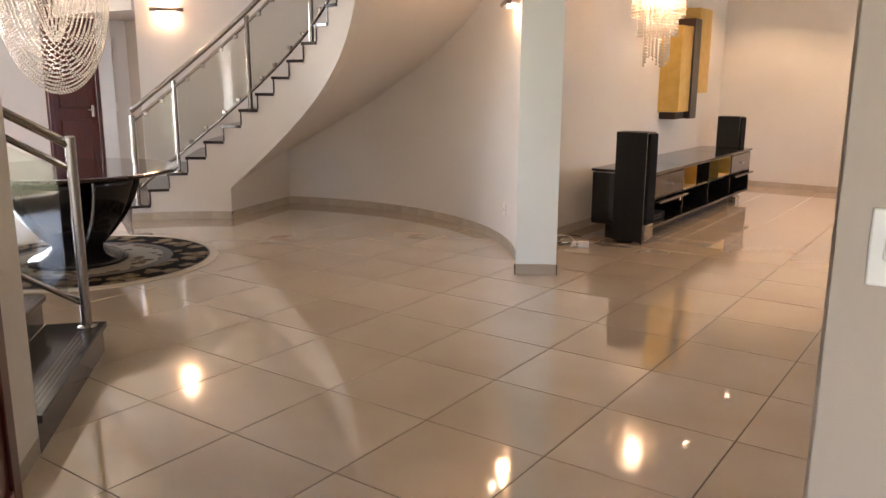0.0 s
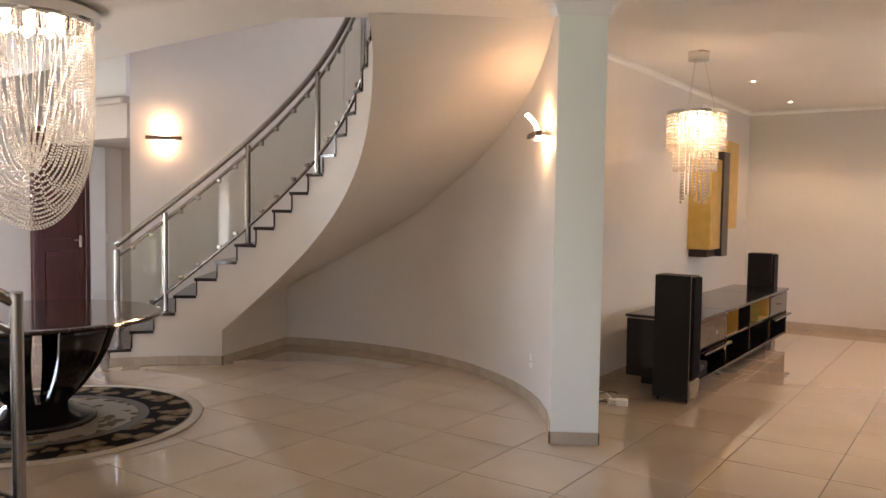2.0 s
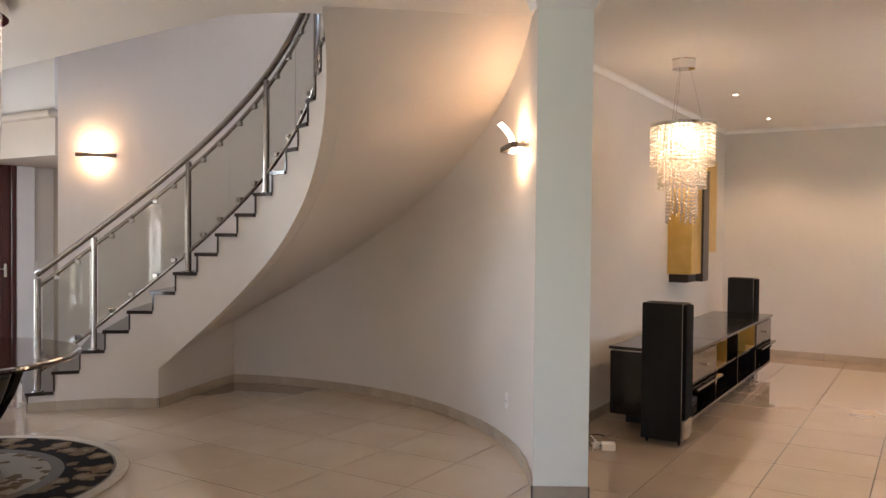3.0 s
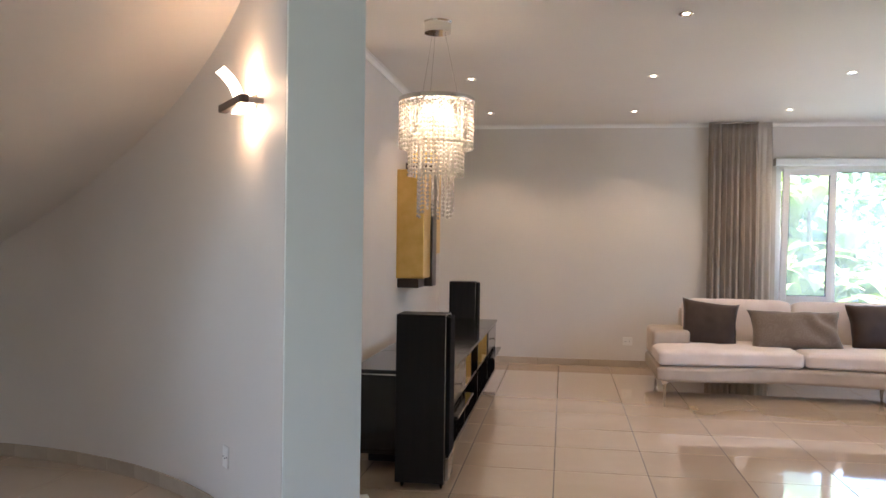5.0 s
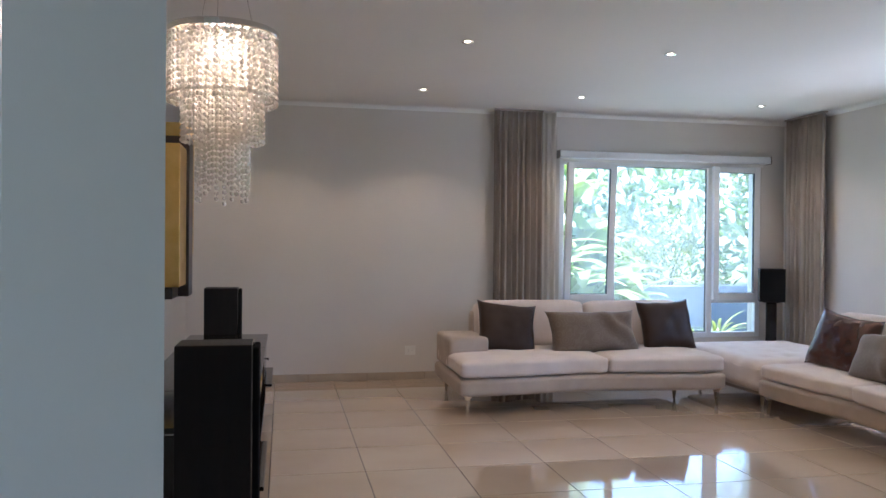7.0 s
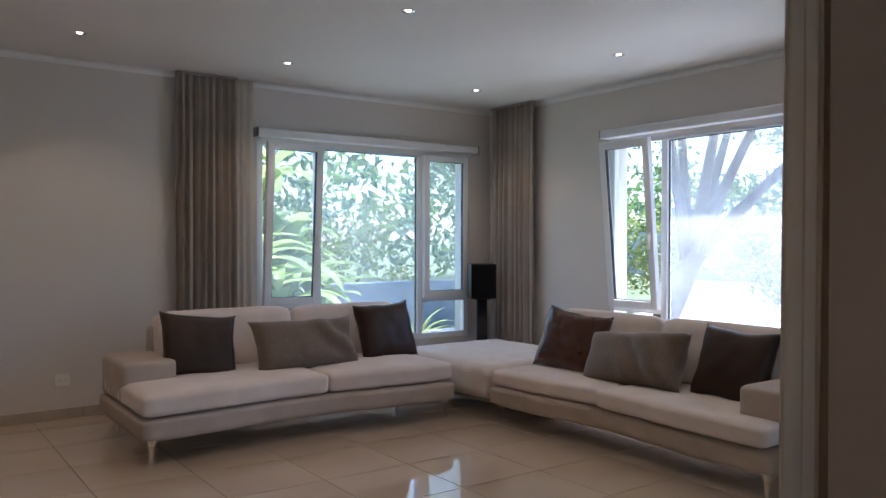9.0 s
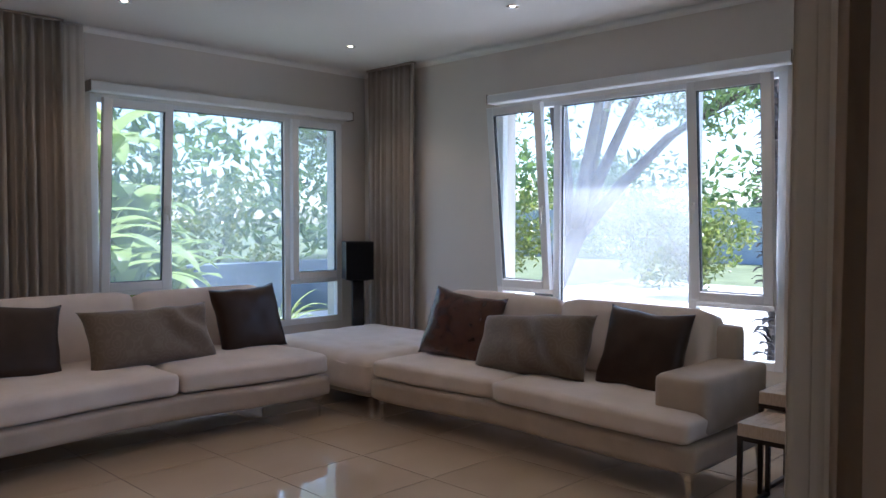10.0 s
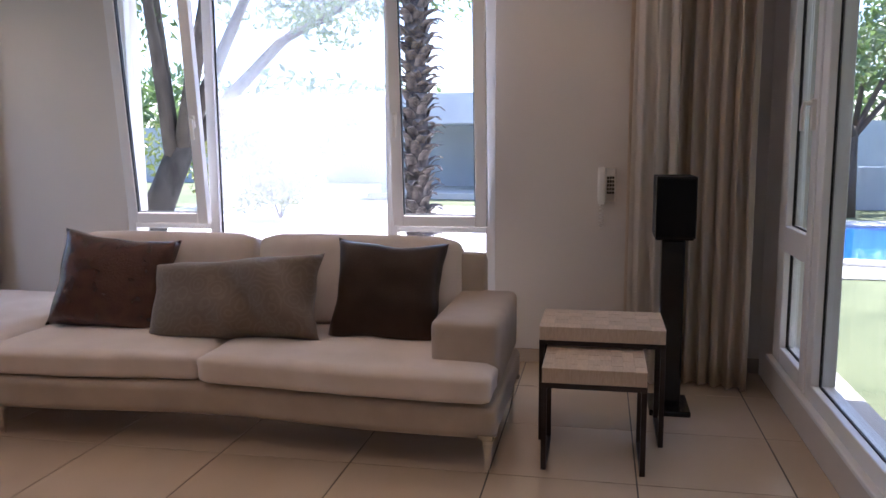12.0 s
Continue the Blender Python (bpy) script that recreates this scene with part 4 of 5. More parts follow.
back_cushion(1.56, 2.62, 0.98, -16, 0.47, 0.42, sofa, 7)
part("back_rest", puff(0.40, 2.58, 1.08, 1.22, 0.30, 0.80, 0.0), LEATHER, sofa, smooth=True)
for x, y, dx, dy in ((0.13, 0.07, 0, -1), (2.49, 0.09, 0, -1), (0.17, 1.14, 0, 1), (2.25, 0.42, 0, 1)):
    sofa_leg(sofa, x, y, dx, dy)

sofa2 = thing("sofa", (1.60, 9.90, 0), "cream upholstered sofa with block arm and chrome legs, cushions on it", "sofa", "corner sofa set", rz=-90)
# local x runs towards the glazed door, y towards the east window
bow(part("base", puff(0.0, 2.47, 0.0, 0.98, 0.14, 0.295, 0.0, cuts=25, rnd=0.05), LEATHER, sofa2, "taupe leather plinth", smooth=True), 0.2, 2.1, 0.07)
bow(part("seat_cushion", puff(0.02, 1.105, 0.01, 0.85, 0.30, 0.42, 0.30, seed=13, wrinkle=0.010, cuts=31), FABRIC, sofa2, smooth=True), 0.2, 2.1, 0.07)
bow(part("seat_cushion", puff(1.115, 2.45, -0.03, 0.85, 0.30, 0.425, 0.30, seed=18, wrinkle=0.010, cuts=31), FABRIC, sofa2, smooth=True), 0.2, 2.1, 0.07)
part("arm", puff(2.16, 2.46, 0.15, 0.92, 0.31, 0.605, 0.0, wrinkle=0.002, rnd=0.035, cuts=15), LEATHER, sofa2, "taupe leather arm block", smooth=True)
back_cushion(0.02, 1.09, 0.76, -16, 0.46, 0.42, sofa2, 15)
back_cushion(1.10, 2.18, 0.76, -16, 0.46, 0.42, sofa2, 17)
part("back_rest", puff(0.0, 2.30, 0.84, 0.98, 0.30, 0.80, 0.0), LEATHER, sofa2, smooth=True)
for x, y, dx, dy in ((2.43, 0.04, 0, -1), (2.44, 0.84, 0, 1), (0.1, 0.06, 0, -1), (0.1, 0.88, 0, 1)):
    sofa_leg(sofa2, x, y, dx, dy)

ott = thing("ottoman", (2.30, 10.66, 0), "cream tufted corner ottoman between the two sofas", "ottoman", "corner sofa set")
part("base", puff(-0.60, 0.54, -0.64, 0.64, 0.11, 0.20, 0.0), LEATHER, ott, smooth=True)
part("top_cushion", puff(-0.68, 0.62, -0.72, 0.72, 0.155, 0.435, 0.07, wrinkle=0.012, cuts=31, seed=21, rnd=0.075, tufts=5), FABRIC, ott, "tufted cream cushion", smooth=True)
for x in (-0.5, 0.45):
    for y in (-0.55, 0.55):
        sofa_leg(ott, x, y, 0, 0)

S, S2 = 0.425, 0.40
cushion("cushion", DARKCUSH, (-0.45, 10.76, S), 0.60, 0.52, 0.18, -24, -3, 6, "dark brown leather scatter cushion on the cream sofa", 1)
cushion("cushion", PATTERN, (0.40, 10.64, S), 0.94, 0.44, 0.22, -24, 2, 0, "long taupe scroll-patterned cushion on the cream sofa", 2, 1.0)
cushion("cushion", DARKCUSH, (1.24, 10.78, S), 0.58, 0.52, 0.18, -18, 2, -3, "dark brown leather scatter cushion on the cream sofa", 3)
cushion("cushion", SEQUIN, (2.06, 9.52, S2), 0.64, 0.53, 0.19, -20, -82, 6, "reddish-brown sequined scatter cushion on the cream sofa", 4)
cushion("cushion", PATTERN, (1.97, 8.78, S2), 0.96, 0.44, 0.24, -25, -92, -5, "long taupe scroll-patterned cushion on the cream sofa", 5, 1.9)
cushion("cushion", DARKCUSH, (2.06, 8.04, S2), 0.57, 0.52, 0.18, -20, -90, 2, "dark brown leather scatter cushion on the cream sofa", 6)

# nest of two tables
TRAVERTINE = material("woven_pale_veneer", (0.54, 0.42, 0.32), 0.35, colour2=(0.63, 0.51, 0.40), scale=26, detail=2, stretch=(1, 5, 1), spread=0.25)
IRON = material("dark_brown_metal", (0.022, 0.015, 0.013), 0.4, 0.3, colour2=(0.03, 0.02, 0.018), scale=20)


def nest_table(x0, x1, y0, y1, top, thick, label):
    t = thing("side_table", ((x0 + x1) / 2, (y0 + y1) / 2, 0), label, "table", "nest of tables")
    a, b = (x1 - x0) / 2, (y1 - y0) / 2
    part("core", box(-a + 0.002, a - 0.002, -b + 0.002, b - 0.002, top - thick, top - 0.004), TRAVERTINE, t)
    nx, ny = 5, 9
    for i in range(nx):
        for j in range(ny):
            p = part("veneer_strip", box(-a + 2 * a * i / nx + 0.0006, -a + 2 * a * (i + 1) / nx - 0.0006, -b + 2 * b * j / ny + 0.0006, -b + 2 * b * (j + 1) / ny - 0.0006, top - 0.004, top + 0.0006 * ((i + j) % 2)), TRAVERTINE, t)
    w = 0.022
    part("frame", pane_flat(a, b, w, top - thick - w, top - thick), IRON, t, "dark metal frame under the top")
    for x in (-a + w, a - w):
        for y in (-b, b - w):
            part("leg", box(x - w, x, y, y + w, 0, top - thick - w, 0.002, 1) if x > 0 else box(x - w, x, y, y + w, 0, top - thick - w, 0.002, 1), IRON, t, "square dark metal leg")
    for y in (-b, b - w):
        part("foot_rail", box(-a + w, a - 2 * w, y, y + w, 0.0, w, 0.002, 1), IRON, t)
    return t


def pane_flat(a, b, w, z0, z1):
    bm = bare()
    for q in ((-a, a, -b, -b + w), (-a, a, b - w, b), (-a, -a + w, -b + w, b - w), (a - w, a, -b + w, b - w)):
        box(*q, z0, z1, bm=bm)
    return bm


nest_table(2.02, 2.40, 6.735, 7.29, 0.535, 0.062, "taller nesting table with pale woven veneer top and dark legs")
nest_table(1.69, 2.07, 6.83, 7.255, 0.44, 0.062, "lower nesting table with pale woven veneer top and dark legs")


def stand_speaker(x, y, rz, top, h, label, w=0.19, d=0.24):
    s = thing("speaker_on_stand", (x, y, 0), label, "loudspeaker", "stand speakers", rz=rz)
    part("cabinet", box(-w / 2, w / 2, -d / 2, d / 2 - 0.012, top - h, top, 0.006, 2), BLACKMATT, s)
    part("grille", box(-w / 2 + 0.008, w / 2 - 0.008, d / 2 - 0.012, d / 2, top - h + 0.01, top - 0.01, 0.004, 2), CLOTHBLACK, s, "black cloth grille")
    for x in (-w / 2 - 0.001, w / 2 - 0.002):
        part("trim", box(x, x + 0.003, d / 2 - 0.013, d / 2 + 0.001, top - h, top), STEEL, s)
    part("top_plate", box(-0.09, 0.09, -0.10, 0.09, top - h - 0.012, top - h, 0.003, 1), BLACKMATT, s)
    part("column", box(-0.057, 0.057, -0.05, 0.05, 0.03, top - h - 0.012, 0.012, 2), BLACK, s, "black column of the stand")
    part("foot", box(-w / 2 - 0.005, w / 2 + 0.005, -0.14, 0.14, 0.0, 0.03, 0.006, 2), BLACK, s)
    return s


stand_speaker(2.575, 6.672, 90, 1.19, 0.30, "small black loudspeaker on a black stand beside the curtain")
stand_speaker(2.92, 11.64, 150, 1.21, 0.37, "small black loudspeaker on a black stand in the corner", 0.27, 0.30)


def floor_speaker(x0, x1, y0, y1, top, label):
    s = thing("floor_speaker", ((x0 + x1) / 2, (y0 + y1) / 2, 0), label, "loudspeaker", "tall speakers")
    a, b = (x1 - x0) / 2, (y1 - y0) / 2
    part("cabinet", box(-a, a - 0.03, -b, b, 0.03, top, 0.005, 2), BLACKMATT, s)
    part("grille", box(a - 0.027, a, -b + 0.006, b - 0.006, 0.20, top - 0.012, 0.008, 2), CLOTHBLACK, s, "black cloth grille")
    part("trim_strip", box(a - 0.031, a - 0.026, -b - 0.001, b + 0.001, 0.03, top), STEEL, s)
    part("lower_panel", box(a - 0.027, a - 0.004, -b + 0.006, b - 0.006, 0.05, 0.19, 0.004, 1), STEEL, s, "grey lower panel")
    for x in (-a + 0.04, a - 0.05):
        for y in (-b + 0.03, b - 0.03):
            part("spike", lathe([(0.006, 0), (0.014, 0.03)], 10, at=(x, y, 0)), BLACK, s)
    return s


floor_speaker(-2.935, -2.605, 6.92, 7.13, 1.045, "tall black floor loudspeaker beside the television unit")
floor_speaker(-3.21, -2.885, 11.02, 11.24, 1.04, "tall black floor loudspeaker beyond the television unit")

# television unit: two black lacquer cabinets with a deck between
unit = thing("television_unit", (-3.28, 7.20, 0), "long black lacquer television unit with gold niches", "cabinet")
D, L = 0.63, 3.46
part("rear_plinth", box(0.05, D - 0.16, 0.25, L - 0.30, 0.0, 0.12), BLACKMATT, unit)
part("base_board", box(0.0, D, 0.0, L, 0.115, 0.14, 0.003, 1), BLACK, unit)
part("back_board", box(0.0, 0.02, 0.0, L, 0.14, 0.62), BLACKMATT, unit)
for y in (0.0, 0.86, 1.72, 2.58, L - 0.02):
    part("upright", box(0.02, D - 0.004, y, y + 0.02, 0.14, 0.62, 0.002, 1), BLACK, unit)
part("shelf", box(0.02, D - 0.01, 0.02, L - 0.02, 0.385, 0.405, 0.002, 1), BLACK, unit)
for y0, y1 in ((-0.02, 0.86), (0.865, 2.59), (2.595, L + 0.02)):
    part("top_slab", box(-0.01, D + 0.012, y0, y1, 0.635, 0.66, 0.004, 2), BLACK, unit, "glossy black top")
    part("spacer", box(0.01, D - 0.02, y0 + 0.03, y1 - 0.01, 0.62, 0.635), STEEL, unit)
for y0 in (0.022, 2.602):
    part("drawer_front", box(D - 0.02, D + 0.002, y0, y0 + 0.835, 0.407, 0.618, 0.003, 1), BROWNGLASS, unit, "smoked brown drawer front")
    part("knob", lathe([(0.006, 0), (0.006, 0.015), (0.012, 0.02), (0.012, 0.028)], 10), CHROME, unit).matrix_basis = pose(D + 0.002, y0 + 0.42, 0.51, 0, 90)
    part("flap_tray", box(D - 0.25, D + 0.06, y0, y0 + 0.83, 0.355, 0.375, 0.004, 1), BLACK, unit, "pulled-out black tray")
    part("tray_bracket", box(D + 0.01, D + 0.05, y0 + 0.60, y0 + 0.63, 0.325, 0.355), CHROME, unit)
for y0, y1 in ((0.882, 1.30), (2.12, 2.578)):
    part("gold_niche", box(0.03, 0.04, y0, y1, 0.407, 0.618), GOLD, unit, "gold-lined niche")
    part("gold_floor", box(0.04, D - 0.012, y0, y1, 0.4055, 0.411), GOLD, unit)
    part("gold_side", box(0.04, D - 0.012, y1 - 0.006, y1, 0.411, 0.618), GOLD, unit)
    part("gold_side", box(0.04, D - 0.012, y0, y0 + 0.006, 0.411, 0.618), GOLD, unit)
player = thing("media_player", (-2.92, 8.90, 0.405), "small silver media player in the open niche", "media player")
part("case", box(-0.12, 0.12, -0.17, 0.17, 0.004, 0.07, 0.004, 1), STEEL, player)
part("display", box(0.12, 0.123, -0.10, 0.08, 0.02, 0.055), BLACK, player)
part("dial", lathe([(0.014, 0), (0.014, 0.008)], 16), CHROME, player).matrix_basis = pose(0.12, 0.13, 0.037, 0, 90)
box1 = thing("disc_player", (-2.90, 7.62, 0.14), "flat black disc player on the lower shelf", "disc player")
part("case", box(-0.15, 0.15, -0.21, 0.21, 0.004, 0.065, 0.004, 1), BLACKMATT, box1)
part("display", box(0.15, 0.153, -0.1, 0.1, 0.02, 0.045), BROWNGLASS, box1)

# gold wall cabinet
wc = thing("wall_cabinet", (-3.48, 9.42, 0), "gold-panelled wall cabinet with dark wood body", "cabinet")
BODY = material("dark_wenge", (0.022, 0.013, 0.010), 0.3, colour2=(0.035, 0.02, 0.015), scale=5, stretch=(6, 6, 0.5))
part("body", box(0.0, 0.275, 0.384, 0.62, 1.05, 2.25, 0.004, 1), BODY, wc, "dark wood body")
part("front_panel", box(0.0, 0.255, 0.0, 0.38, 1.14, 2.15, 0.004, 1), GOLD, wc, "gold leaf sliding panel")
part("lower_ledge", box(0.0, 0.20, 0.06, 0.38, 1.05, 1.135, 0.004, 1), BODY, wc)
part("rear_panel", box(0.0, 0.22, 0.72, 1.20, 1.36, 2.40, 0.004, 1), GOLD, wc, "gold leaf rear panel")

# downlights
for x, y in DOWNLIGHTS:
    d = thing("downlight", (x, y, CH), "small round recessed ceiling downlight, lit", "downlight", "living room downlights")
    part("rim", lathe([(0.022, -0.001), (0.046, -0.001), (0.048, -0.005), (0.044, -0.008), (0.036, -0.006), (0.022, -0.002)], 20, closed=True), CHROME, d, "white metal rim")
    part("bulb", lathe([(0.021, -0.0045), (0.021, -0.002)], 16), BULB, d)


def curtain(name, p0, p1, z0, z1, folds, depth, label, mat=None, flare=1.0, seed=0):
    """Pleated cloth hung from a straight track between two places on plan."""
    c = thing(name, (p0[0], p0[1], 0), label, "curtain")
    d = Vector((p1[0] - p0[0], p1[1] - p0[1]))
    nrm = Vector((-d.y, d.x)).normalized()
    cols, rows = folds * 8, 14
    grid = []
    for j in range(rows + 1):
        f = j / rows
        z = z1 + (z0 - z1) * f
        row = []
        for i in range(cols + 1):
            u = i / cols
            ph = 2 * math.pi * folds * u + 0.9 * noise.noise(Vector((u * 5 + seed, f * 1.2, seed)))
            amp = depth * (0.45 + 0.55 * min(1, f * 3)) * (0.8 + 0.4 * noise.noise(Vector((u * 9, seed, 0.3))))
            off = amp * math.sin(ph) + 0.35 * amp * math.sin(2.3 * ph + seed)
            uu = 0.5 + (u - 0.5) * (1 + (flare - 1) * f) + 0.006 * noise.noise(Vector((f * 3, u * 6, seed)))
            row.append((d.x * uu + nrm.x * off, d.y * uu + nrm.y * off, z))
        grid.append(row)
    part("cloth", sheet(grid, thick=0.003), mat or CURTAIN, c, smooth=True)
    run = d.length
    part("heading_tape", box(0, run, -depth * 0.5 - 0.004, depth * 0.5 + 0.004, z1 - 0.003, z1 + 0.012, m=pose(0, 0, 0, 0, 0, math.degrees(math.atan2(d.y, d.x)))), mat or CURTAIN, c)
    return c


# curtain cloth made paler: daylight on these folds is put into the colour
CURTAIN_LIT = material("beige_lit_curtain", (0.66, 0.56, 0.46), 0.85, colour2=(0.72, 0.62, 0.52), scale=3, grain=0.3, grain_scale=500, sheen=0.2)
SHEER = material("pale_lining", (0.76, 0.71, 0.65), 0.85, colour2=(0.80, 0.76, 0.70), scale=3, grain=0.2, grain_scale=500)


def let_through(m, colour, share):
    """Thin cloth: part of the light behind it comes through."""
    nt = m.node_tree
    out = next(n for n in nt.nodes if n.type == 'OUTPUT_MATERIAL')
    tr, mix = nt.nodes.new("ShaderNodeBsdfTranslucent"), nt.nodes.new("ShaderNodeMixShader")
    tr.inputs[0].default_value, mix.inputs[0].default_value = (*colour, 1), share
    nt.links.new(nt.nodes["Principled BSDF"].outputs[0], mix.inputs[1])
    nt.links.new(tr.outputs[0], mix.inputs[2])
    nt.links.new(mix.outputs[0], out.inputs[0])


let_through(CURTAIN_LIT, (0.68, 0.58, 0.47), 0.45)
let_through(SHEER, (0.78, 0.72, 0.64), 0.55)
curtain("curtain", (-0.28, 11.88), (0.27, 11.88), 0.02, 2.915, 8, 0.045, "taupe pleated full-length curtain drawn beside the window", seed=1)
curtain("curtain", (0.28, 11.90), (0.43, 11.90), 0.02, 2.91, 2, 0.02, "pale sheer curtain edge beside the window", SHEER, seed=2)
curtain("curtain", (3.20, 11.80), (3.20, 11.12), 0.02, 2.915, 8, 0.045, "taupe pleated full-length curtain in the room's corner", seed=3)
curtain("curtain", (3.10, 6.88), (2.88, 6.24), 0.02, 2.915, 9, 0.045, "beige pleated full-length curtain beside the glazed door", CURTAIN_LIT, seed=5)
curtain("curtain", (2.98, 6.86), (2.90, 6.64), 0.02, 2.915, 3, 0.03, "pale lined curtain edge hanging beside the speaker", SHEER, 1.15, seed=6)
curtain("curtain", (-0.14, 6.21), (0.42, 6.21), 0.02, 2.915, 3, 0.03, "beige pleated full-length curtain at the wall's end", CURTAIN_LIT, seed=7)
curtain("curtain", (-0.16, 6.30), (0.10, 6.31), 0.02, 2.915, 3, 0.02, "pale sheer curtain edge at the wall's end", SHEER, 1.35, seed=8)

# intercom handset
tel = thing("intercom_phone", (3.30, 7.00, 1.10), "white wall-mounted intercom handset with keypad", "telephone", rz=90)
part("base", box(-0.055, 0.045, 0, 0.03, -0.10, 0.10, 0.008, 2), PLASTIC, tel)
part("handset", puff(0.0, 0.05, 0.03, 0.075, -0.11, 0.11, 0.0, cuts=5, wrinkle=0), PLASTIC, tel, smooth=True)
for i in range(3):
    for j in range(5):
        part("key", box(-0.046 + i * 0.015, -0.035 + i * 0.015, 0.03, 0.034, -0.05 + j * 0.022, -0.036 + j * 0.022, 0.001, 1), BLACKMATT, tel)
part("cord", tube([(0.025 + 0.012 * math.sin(i * 1.1), 0.04 + 0.012 * math.cos(i * 1.1), -0.11 - 0.004 * i) for i in range(36)], 0.0035, 6), PLASTIC, tel, smooth=True)

# adapters and cables on the floor by the television wall
mp = thing("power_adapter", (-3.05, 6.55, 0), "white plug adapter with cables on the tiles", "adapter")
part("block", box(-0.05, 0.05, -0.035, 0.035, 0.0, 0.055, 0.008, 2, m=pose(0, 0, 0, 0, 0, 25)), PLASTIC, mp)
part("plug", box(-0.11, -0.06, -0.03, 0.02, 0.0, 0.045, 0.008, 2), PLASTIC, mp)
for k in range(4):
    pts = [(-0.08 - 0.03 * i + 0.05 * math.sin(i * 1.3 + k), 0.07 * k - 0.1 + 0.06 * math.sin(i * 0.9 + 2 * k), 0.006 + 0.10 * max(0, math.sin(i * 0.55 + k)) * (1 if k < 2 else 0.2)) for i in range(10)]
    part("cable", tube(pts, 0.0045, 6), (PLASTIC, BLACKMATT, BLACKMATT, PLASTIC)[k], mp, smooth=True)

# motion detector high on the television wall
det = thing("motion_detector", (-3.48, 9.75, 2.74), "small white motion detector high on the wall", "sensor", rz=-90)
part("bracket", box(-0.012, 0.012, 0, 0.04, -0.01, 0.01, 0.003, 1), PLASTIC, det)
part("case", box(-0.03, 0.03, 0.035, 0.075, -0.05, 0.05, 0.010, 3), PLASTIC, det)
part("lens", box(-0.02, 0.02, 0.074, 0.078, -0.03, 0.005, 0.004, 2), STEEL, det)

# glazed door towards the pool
gd = tagged(new("door_glazed"), "white plastic glazed door and wide fixed pane towards the pool", "door", kind="structure")
gd.matrix_world = pose(2.95, 6.10, 0, 0, 0, 180) @ Matrix.Diagonal((1, -1, 1, 1))
part("door_frame", pane_frame(0, 2.80, 0.20, 2.46, 0.08, -0.10, 0.0), UPVC, gd)
part("mullion", box(0.70, 0.80, -0.10, 0.004, 0.28, 2.38, 0.004, 1), UPVC, gd)
leaf = part("door_leaf", pane_frame(0.12, 0.70, 0.215, 2.40, 0.085, -0.06, 0.012), UPVC, gd)
part("transom", box(0.205, 0.615, -0.06, 0.012, 0.80, 0.93, 0.004, 1), UPVC, leaf)
for z0, z1 in ((0.30, 0.80), (0.93, 2.315)):
    part("gasket", pane_frame(0.203, 0.617, z0 - 0.001, z1 + 0.001, 0.006, -0.034, -0.018), RUBBER, leaf)
    part("pane", box(0.208, 0.612, -0.03, -0.024, z0 + 0.004, z1 - 0.004), PANE, leaf).visible_shadow = False
hb = box(0.645, 0.675, 0.012, 0.03, 1.40, 1.54, 0.005, 2)
tube([(0.66, 0.03, 1.52), (0.66, 0.06, 1.52), (0.66, 0.066, 1.49), (0.66, 0.066, 1.40)], 0.011, 8, hb)
part("door_handle", hb, PLASTIC, leaf, "white plastic handle")
part("gasket", pane_frame(0.798, 2.722, 0.278, 2.382, 0.006, -0.044, -0.03), RUBBER, gd)
part("wide_pane", box(0.803, 2.717, -0.04, -0.034, 0.283, 2.377), PANE, gd).visible_shadow = False
part("sill", box(-0.02, 2.82, -0.02, 0.03, 0.18, 0.205, 0.004, 1), UPVC, gd)

# ---- garden ----
LAWN = material("lawn", (0.085, 0.105, 0.045), 0.9, colour2=(0.15, 0.17, 0.08), scale=1.5, detail=8, grain=0.8, grain_scale=80)
PAVE = material("pale_paving", (0.55, 0.53, 0.49), 0.8, colour2=(0.63, 0.60, 0.56), scale=3, grain=0.3)
RENDER = material("grey_blue_render", (0.36, 0.40, 0.46), 0.8, colour2=(0.42, 0.46, 0.51), scale=2, grain=0.3)
SLATE = material("slate_blue_render", (0.13, 0.165, 0.21), 0.8, colour2=(0.18, 0.215, 0.26), scale=2, grain=0.3)
BARK = material("dark_bark", (0.050, 0.040, 0.033), 0.9, colour2=(0.10, 0.085, 0.07), scale=12, grain=1.0, grain_scale=40, stretch=(1, 1, 0.3))
PALMBARK = material("palm_bark", (0.055, 0.045, 0.042), 0.9, colour2=(0.24, 0.20, 0.18), scale=14, grain=0.8, grain_scale=60)
POOLWATER = material("pool_water", (0.02, 0.12, 0.45), 0.05, colour2=(0.04, 0.20, 0.60), scale=2.5)


